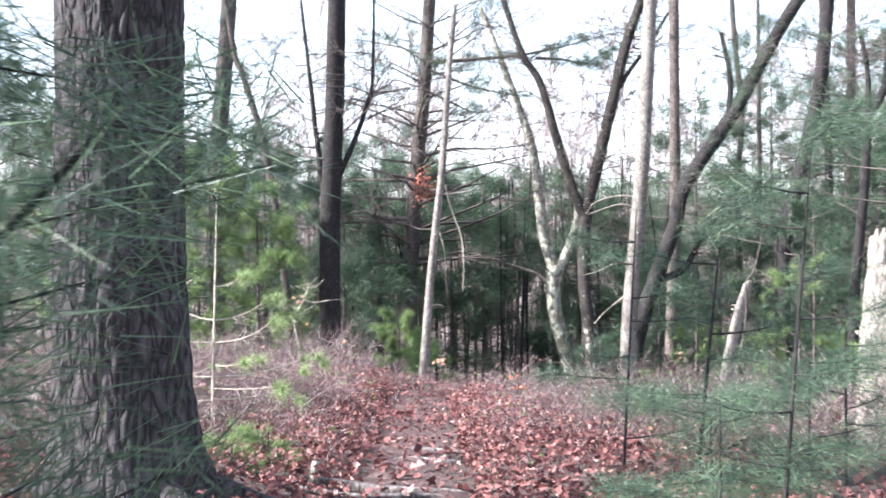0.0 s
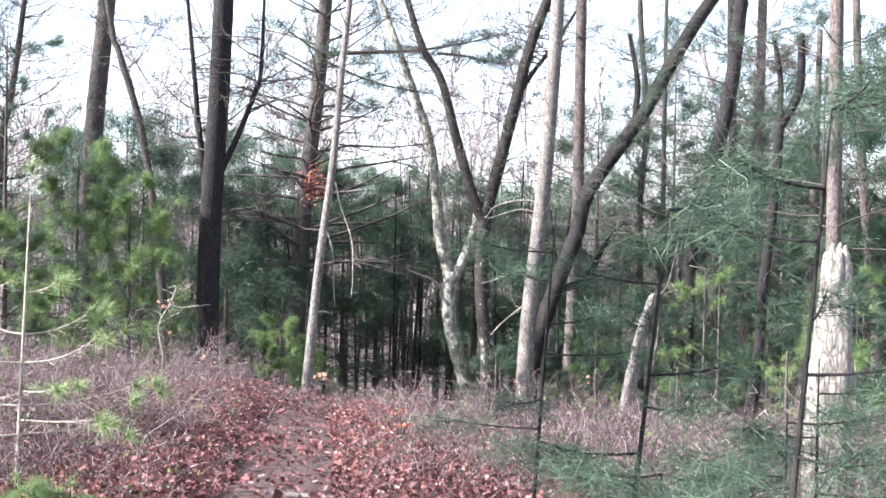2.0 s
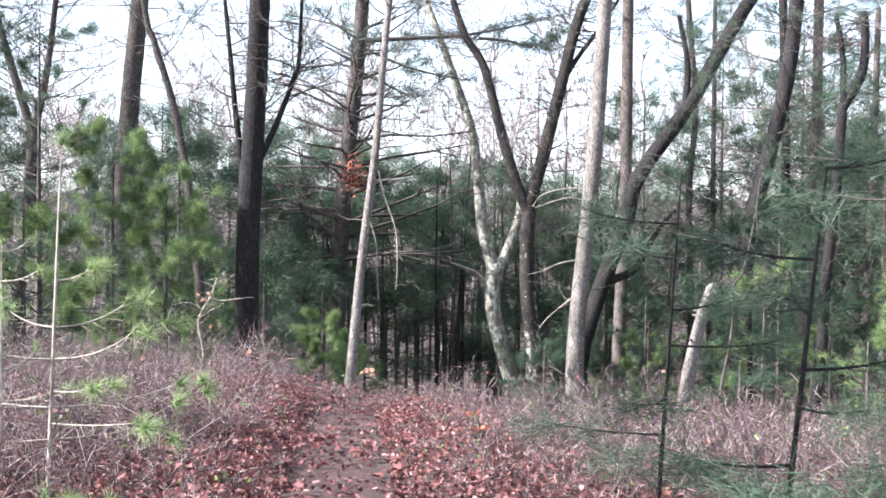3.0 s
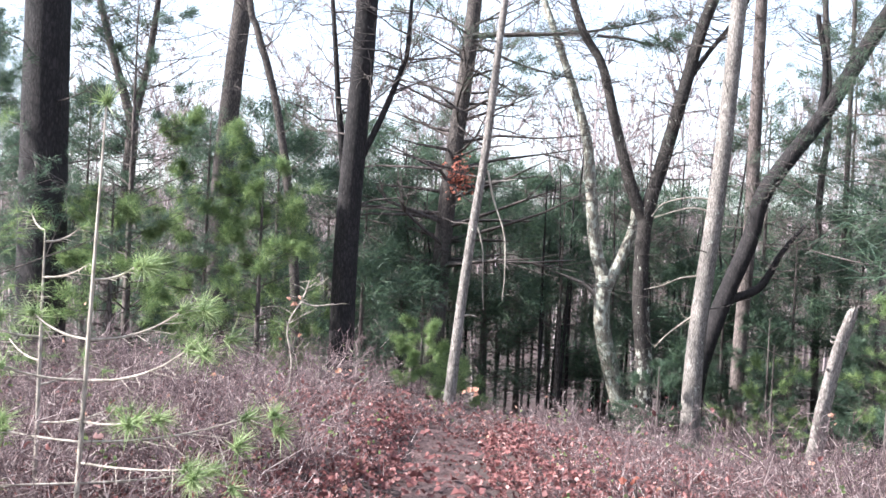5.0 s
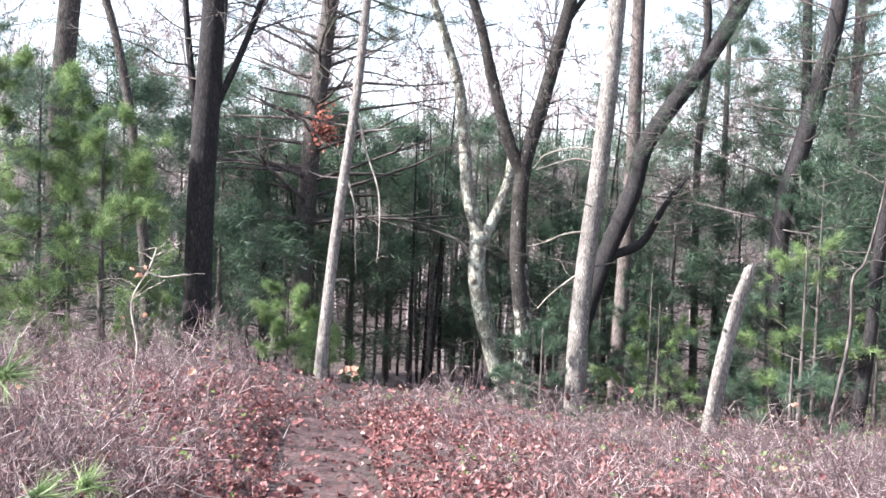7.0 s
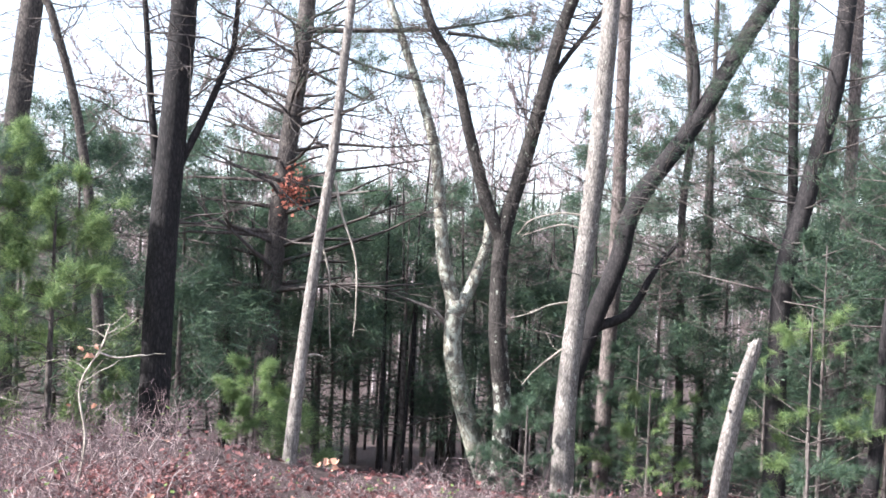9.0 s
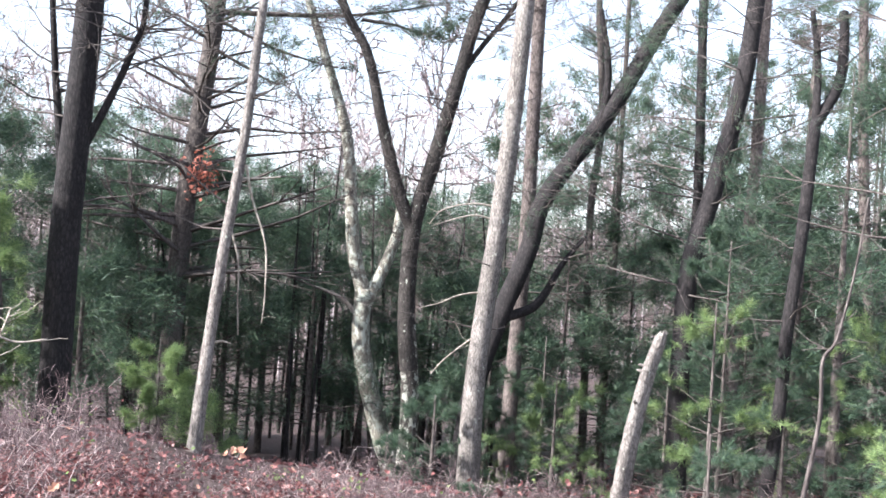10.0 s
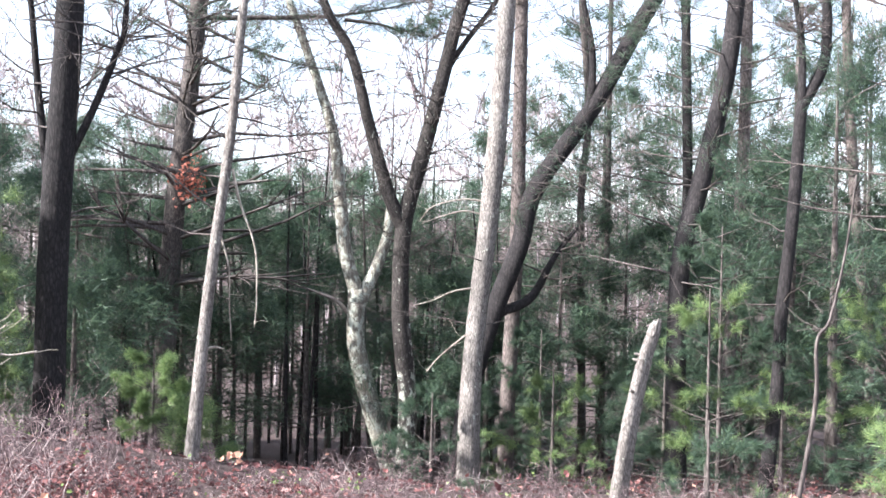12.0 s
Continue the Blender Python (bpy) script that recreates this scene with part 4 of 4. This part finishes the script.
# ---- shrubs: a low tangle of bare twigs ----
def thicket(name, x0, x1, y0, y1, count, h, label, stems=8, mat=None, path=0.5, levels=3, kids=3, r=0.0034, bend=0.27):
    x, y = rng.uniform(x0, x1, count * 3), rng.uniform(y0, y1, count * 3)
    clump = np.sin(x * 2.3 + y) * np.sin(y * 1.7 - x * 0.8) + rng.normal(0, 0.6, len(x))
    ok = (np.abs(x - path_x(y)) > path + rng.uniform(0, 0.15, len(x))) & (np.hypot(x + 1.36, y - 5.15) > 0.75) & (clump > -0.7)
    ok |= (y > 15.0) & (clump > -0.7)
    ok &= ~((x > -2.1) & (x < -0.75) & (y < 7.2))
    x, y = x[ok][:count], y[ok][:count]
    n = len(x)
    p = np.stack([x, y, height(x, y) - 0.02], -1)
    p = np.repeat(p, stems, 0) + np.concatenate([rng.normal(0, 0.09, (n * stems, 2)), np.zeros((n * stems, 1))], 1)
    d = np.concatenate([rng.normal(0, 0.6, (n * stems, 2)), np.ones((n * stems, 1))], 1)
    tall = (0.55 + 0.75 * (0.5 + 0.5 * np.sin(1.9 * x + 0.6) * np.sin(1.6 * y + 1.1)) * rng.uniform(0.6, 1.2, n)) * np.where((x > 0.2) & (y > 11), 0.74, 1.0)
    L = h * rng.uniform(0.35, 1.1, n * stems) * np.repeat(np.clip((np.abs(x - path_x(y)) - 0.2) / 0.9, 0.45, 1), stems) * np.repeat(tall, stems)
    s, tp, td = grow(p, d, L, np.full(len(p), r), levels, 2 if bend < 0.3 else 5, kids, 0.8, bend, 0.04, 0.55)
    ob = part(name, rods(*s[:4], least=0.0017), mat or SHRUB_TWIG)
    tagged(ob, label, "shrubs", kind="stuff")
    return tp


SHRUB = "knee-high tangle of bare reddish grey shrub twigs"
tips_a = thicket("shrub_thicket", -5.2, -0.4, 6.5, 12.0, 360, 0.46, SHRUB)
tips_b = thicket("shrub_thicket", 0.2, 5.2, 6.3, 12.0, 300, 0.39, SHRUB)
tips_c = thicket("shrub_thicket", -5.5, 6.5, 12.0, 18.0, 400, 0.46, SHRUB, 8)
tips_d = thicket("shrub_thicket", -10.0, -5.0, 6.0, 24.0, 130, 0.5, SHRUB, 8, None, 0.5, 2)
tips_e = thicket("shrub_thicket", 5.0, 12.0, 6.0, 24.0, 130, 0.5, SHRUB, 8, None, 0.5, 2)
tips_f = thicket("shrub_thicket", -5.0, 6.5, 18.0, 27.0, 150, 0.42, SHRUB, 7, None, 0.5, 2)
CANE = "crooked pale stems standing out of the shrub tangle"
for x0, x1, y0, y1, count, h in ((-4.6, -0.5, 7.0, 12.5, 70, 0.62), (0.4, 4.6, 6.8, 13.0, 60, 0.46), (-4.5, 6.0, 13.0, 18.0, 90, 0.6)):
    thicket("shrub_stems", x0, x1, y0, y1, count, h, CANE, 3, PALE_CANE, 0.55, 2, 3, 0.0058, 0.34)

# last leaves still on the shrubs, and small green ones
allt = np.concatenate([tips_a, tips_b, tips_c])
pick = allt[rng.choice(len(allt), 420)]
tagged(part("shrub_leaves", leaves(pick[:220], 0.045, 1.2), TAN_LEAF, smooth=False), "curled tan and red leaves clinging to the shrubs", "leaves", kind="stuff")
low = allt[rng.choice(len(allt), 9000)]
low = low[np.abs(low[:, 0] - path_x(low[:, 1])) < rng.uniform(0.4, 2.6, len(low))]
low = low + rng.normal(0, 0.04, low.shape)
ground_z = height(low[:, 0], low[:, 1])
low[:, 2] = ground_z + np.maximum((low[:, 2] - ground_z) * rng.uniform(0.15, 0.75, len(low)), 0.03)
tagged(part("shrub_leaves", leaves(low, 0.05, 1.3, 0.4), LITTER, smooth=False), "dull red withered leaves caught low in the shrubs", "leaves", kind="stuff")
pick = allt[rng.choice(len(allt), 1500)]
pick = pick[(pick[:, 2] < height(pick[:, 0], pick[:, 1]) + 0.5) & (np.sin(pick[:, 0] * 3) * np.sin(pick[:, 1] * 2.2) > 0.2)]
tagged(part("shrub_leaves", leaves(np.repeat(pick, 4, 0) + rng.normal(0, 0.05, (len(pick) * 4, 3)), 0.035, 1.0), GREEN_LEAF, smooth=False), "small evergreen leaves among the shrub twigs", "leaves", kind="stuff")

# ---- leaf litter ----
n = 40000
x, y = rng.normal(-0.2, 1.9, n), rng.uniform(-1.5, 16.5, n)
off = np.abs(x - path_x(y))
ok = (off > 0.34) | (rng.random(n) < 0.16)
x, y = x[ok], y[ok]
side = np.abs(x - path_x(y))
lift = rng.uniform(0.005, 0.04, len(x)) + 0.22 * rng.random(len(x)) ** 2 * np.clip((side - 0.42) / 0.2, 0, 1) * np.exp(-np.clip(side - 0.6, 0, 9) / 0.6)
tagged(part("leaf_litter", leaves(np.stack([x, y, height(x, y) + lift], -1), 0.046, 0.8), LITTER, smooth=False), "fallen reddish brown oak leaves on the forest floor", "leaves", kind="stuff")
n = 8000
x, y = rng.uniform(-9, 12, n), rng.uniform(-6, 31, n)
tagged(part("leaf_litter", leaves(np.stack([x, y, height(x, y) + 0.03], -1), 0.10, 0.4), LITTER, smooth=False), "fallen brown leaves under the trees", "leaves", kind="stuff")

# single leaves lying nearest the path
LEAF_MESH = []
for k in range(8):
    LEAF_MESH.append(mesh_of("fallen_leaf", *leaves(np.zeros((1, 3)), 0.058, 0.4), LITTER_ONE, False))
for k in range(260):
    y = rng.uniform(5.6, 13.0)
    x = float(path_x(y)) + rng.choice([-1, 1]) * rng.uniform(0.12, 0.8)
    ob = new("fallen_leaf", LEAF_MESH[k % 8])
    ob.matrix_world = pose(x, y, float(height(x, y)) + 0.035, rng.normal(0, 14), rng.normal(0, 14), rng.uniform(0, 360))
    ob.parent = ground

# rust-red leaf bunches
def leaf_bunch(x, y, z, spread, count, size, mat, label):
    p = np.array([x, y, z]) + rng.normal(0, 1, (count, 3)) * np.array(spread)
    root = thing("leaf_bunch", (x, y, z), label, "leaves")
    part("leaves", leaves(p, size, 1.5), mat, root, smooth=False)
    c = np.repeat(np.array([[x, y, z - 0.05]]), count, 0)
    part("twig", rods(c, p, np.full(count, 0.004), np.full(count, 0.002)), TWIG_BARK, root)


leaf_bunch(-0.46, 27.7, 2.72, (0.13, 0.12, 0.17), 190, 0.085, RED_LEAF, "bunch of rust-red leaves caught on a pine limb")
leaf_bunch(-0.06, 15.6, -0.11, (0.04, 0.04, 0.04), 5, 0.085, TAN_LEAF, "orange-tan leaf cluster on a low twig")
leaf_bunch(-1.86, 15.13, 0.80, (0.035, 0.035, 0.04), 3, 0.09, TAN_LEAF, "bright tan leaf caught on a twig")
leaf_bunch(0.49, 7.5, 0.62, (0.03, 0.03, 0.07), 10, 0.04, RED_LEAF, "red leaves on an upright shrub twig")
leaf_bunch(1.57, 13.53, 0.1, (0.25, 0.2, 0.05), 9, 0.05, LITTER, "orange-red leaves on low shrub twigs")

# ---- roots, stub and sticks on the path ----
def root_piece(pts, radii, label):
    z = [(x, y, float(height(x, y)) + dz) for x, y, dz in pts]
    ob = part("exposed_root", tube(z, radii, 12, 0.10), ROOT_WOOD)
    tagged(ob, label, "root")


root_piece([(-1.15, 6.35, -0.07), (-0.75, 6.47, 0.0), (-0.35, 6.38, 0.018), (0.1, 6.44, 0.004), (0.45, 6.5, -0.06)], [0.02, 0.03, 0.034, 0.028, 0.012], "smooth grey root lying across the path")
root_piece([(-1.25, 5.9, -0.07), (-0.9, 5.98, 0.0), (-0.5, 6.06, 0.012), (-0.1, 6.26, 0.008), (0.2, 6.3, -0.06)], [0.02, 0.026, 0.028, 0.024, 0.012], "smooth grey root lying across the path")
root_piece([(-0.55, 7.6, -0.05), (-0.3, 7.7, 0.012), (0.0, 7.62, 0.016), (0.3, 7.75, -0.06)], [0.012, 0.018, 0.018, 0.01], "thin worn root across the path")
root_piece([(-0.5, 8.3, -0.05), (-0.25, 8.38, 0.012), (0.1, 8.3, 0.016), (0.35, 8.45, -0.06)], [0.012, 0.016, 0.016, 0.01], "thin worn root across the path")
stub = part("stake", tube([(-0.72, 6.25, 0.22), (-0.715, 6.25, 0.33), (-0.70, 6.25, 0.40)], [0.026, 0.024, 0.018], 9, 0.2, 4), DEAD_WOOD)
tagged(stub, "short pale broken stick upright in the path edge", "stick")
slab = part("bark_piece", tube([(-1.08, 5.05, 0.42), (-0.98, 4.98, 0.38), (-0.86, 4.92, 0.33)], [0.03, 0.045, 0.02], 8, 0.25, 4), DEAD_WOOD)
tagged(slab, "pale barkless patch of wood on the pine's root", "wood")

# dead branch on the twin tree, and hanging dead twigs on the snag
def dead_branch(pts, r, label, kids=3, mat=None):
    root = thing("dead_branch", pts[0], label, "branch")
    part("limb", tube(pts, np.linspace(r, 0.005, len(pts)), 7, 0.15, 6), mat or PALE_TWIG, root)
    if kids:
        s, _, _ = bare_twigs(pts, kids, 0.4, 0.004, 0.3, 1, 2)
        limbs_of(root, s, mat or PALE_TWIG, 0.003, "twig")


dead_branch([(2.65, 28.2, 0.24), (2.3, 28.2, 0.58), (1.95, 28.2, 0.73), (1.69, 28.2, 0.82)], 0.048, "crooked pale dead branch on the twin tree", 2)
dead_branch([(0.04, 20.1, 2.46), (0.14, 20.1, 2.05), (0.32, 20.1, 1.54), (0.35, 20.1, 0.94), (0.33, 20.1, 0.6)], 0.018, "thin dead branch hanging beside the snag", 2)
dead_branch([(-0.07, 20.2, 1.65), (0.02, 20.2, 1.31), (0.04, 20.2, 0.84), (0.07, 20.2, 0.44)], 0.013, "thin dead branch hanging beside the snag", 2)
dead_branch([(-0.3, 20.1, 0.34), (-0.12, 20.1, 0.37), (-0.01, 20.1, 0.35)], 0.024, "short pale branch stub on the snag", 0)
dead_branch([(-0.05, 20.1, 2.66), (0.06, 20.1, 2.69), (0.18, 20.1, 2.68)], 0.024, "short pale branch stub on the snag", 0)
dead_branch([(-0.09, 20.1, 2.29), (0.25, 20.1, 2.32), (0.45, 20.1, 2.35)], 0.018, "short pale branch stub on the snag", 0)
dead_branch([(3.87, 22.9, 0.53), (3.56, 22.9, 0.31), (3.19, 22.9, 0.01), (2.99, 22.9, -0.22)], 0.017, "pale dead branch on the grey trunk", 3)
dead_branch([(3.75, 22.9, 1.03), (3.36, 22.9, 0.96), (3.07, 22.9, 0.83), (2.78, 22.9, 0.75)], 0.017, "pale dead branch on the grey trunk", 3)
dead_branch([(3.9, 22.9, 2.29), (3.47, 22.9, 2.32), (3.03, 22.9, 2.2), (2.84, 22.9, 1.98)], 0.017, "pale dead branch on the grey trunk", 3)
dead_branch([(3.94, 22.9, 2.06), (3.55, 22.9, 2.15), (3.22, 22.9, 2.08), (2.88, 22.9, 1.95)], 0.017, "pale dead branch on the grey trunk", 3)
dead_branch([(5.17, 26.15, -0.47), (5.54, 26.15, -0.39), (5.98, 26.15, -0.55), (6.3, 26.15, -0.59)], 0.02, "pale dead branch low on the pine", 1)
dead_branch([(-1.98, 15.1, -0.4), (-1.90, 15.1, 0.1), (-1.96, 15.12, 0.5), (-1.82, 15.13, 0.8), (-1.76, 15.13, 0.98)], 0.009, "pale bare sapling among the shrubs", 16)
dead_branch([(-1.84, 15.13, 0.77), (-1.70, 15.14, 0.73), (-1.50, 15.14, 0.76)], 0.010, "pale twig in front of the dark trunk", 1)
dead_branch([(3.24, 12.79, 0.02), (3.35, 12.79, 0.65), (3.35, 12.79, 1.03), (3.44, 12.79, 1.18), (3.54, 12.79, 1.62), (3.6, 12.79, 2.07)], 0.015, "bent bare sapling among the pines", 10, TWIG_BARK)

# ---- distant leafless woods ----
def far_woods(name, n, x0, x1, y0, y1, h0, h1, label, kids=7):
    x, y = rng.uniform(x0, x1, n), rng.uniform(y0, y1, n)
    p = np.stack([x, y, height(x, y)], -1)
    d = np.concatenate([rng.normal(0, 0.05, (n, 2)), np.ones((n, 1))], 1)
    s, _, _ = grow(p, d, rng.uniform(h0, h1, n), np.full(n, 0.075), 4, 3, kids, 0.5, 0.08, 0.08, 0.36)
    tagged(part(name, rods(*s[:4], least=0.026), FAR_TWIG), label, "woods", kind="stuff")


far_woods("far_woods", 250, -40, 52, 46, 135, 8, 14, "distant leafless grey-brown woods", 4)
far_woods("far_woods", 90, -20, 28, 38, 60, 5, 11, "leafless saplings beyond the pines", 4)
far_woods("far_woods", 60, -60, -14, -30, 40, 9, 15, "distant leafless grey-brown woods", 3)
far_woods("far_woods", 60, 16, 60, -30, 40, 9, 15, "distant leafless grey-brown woods", 3)
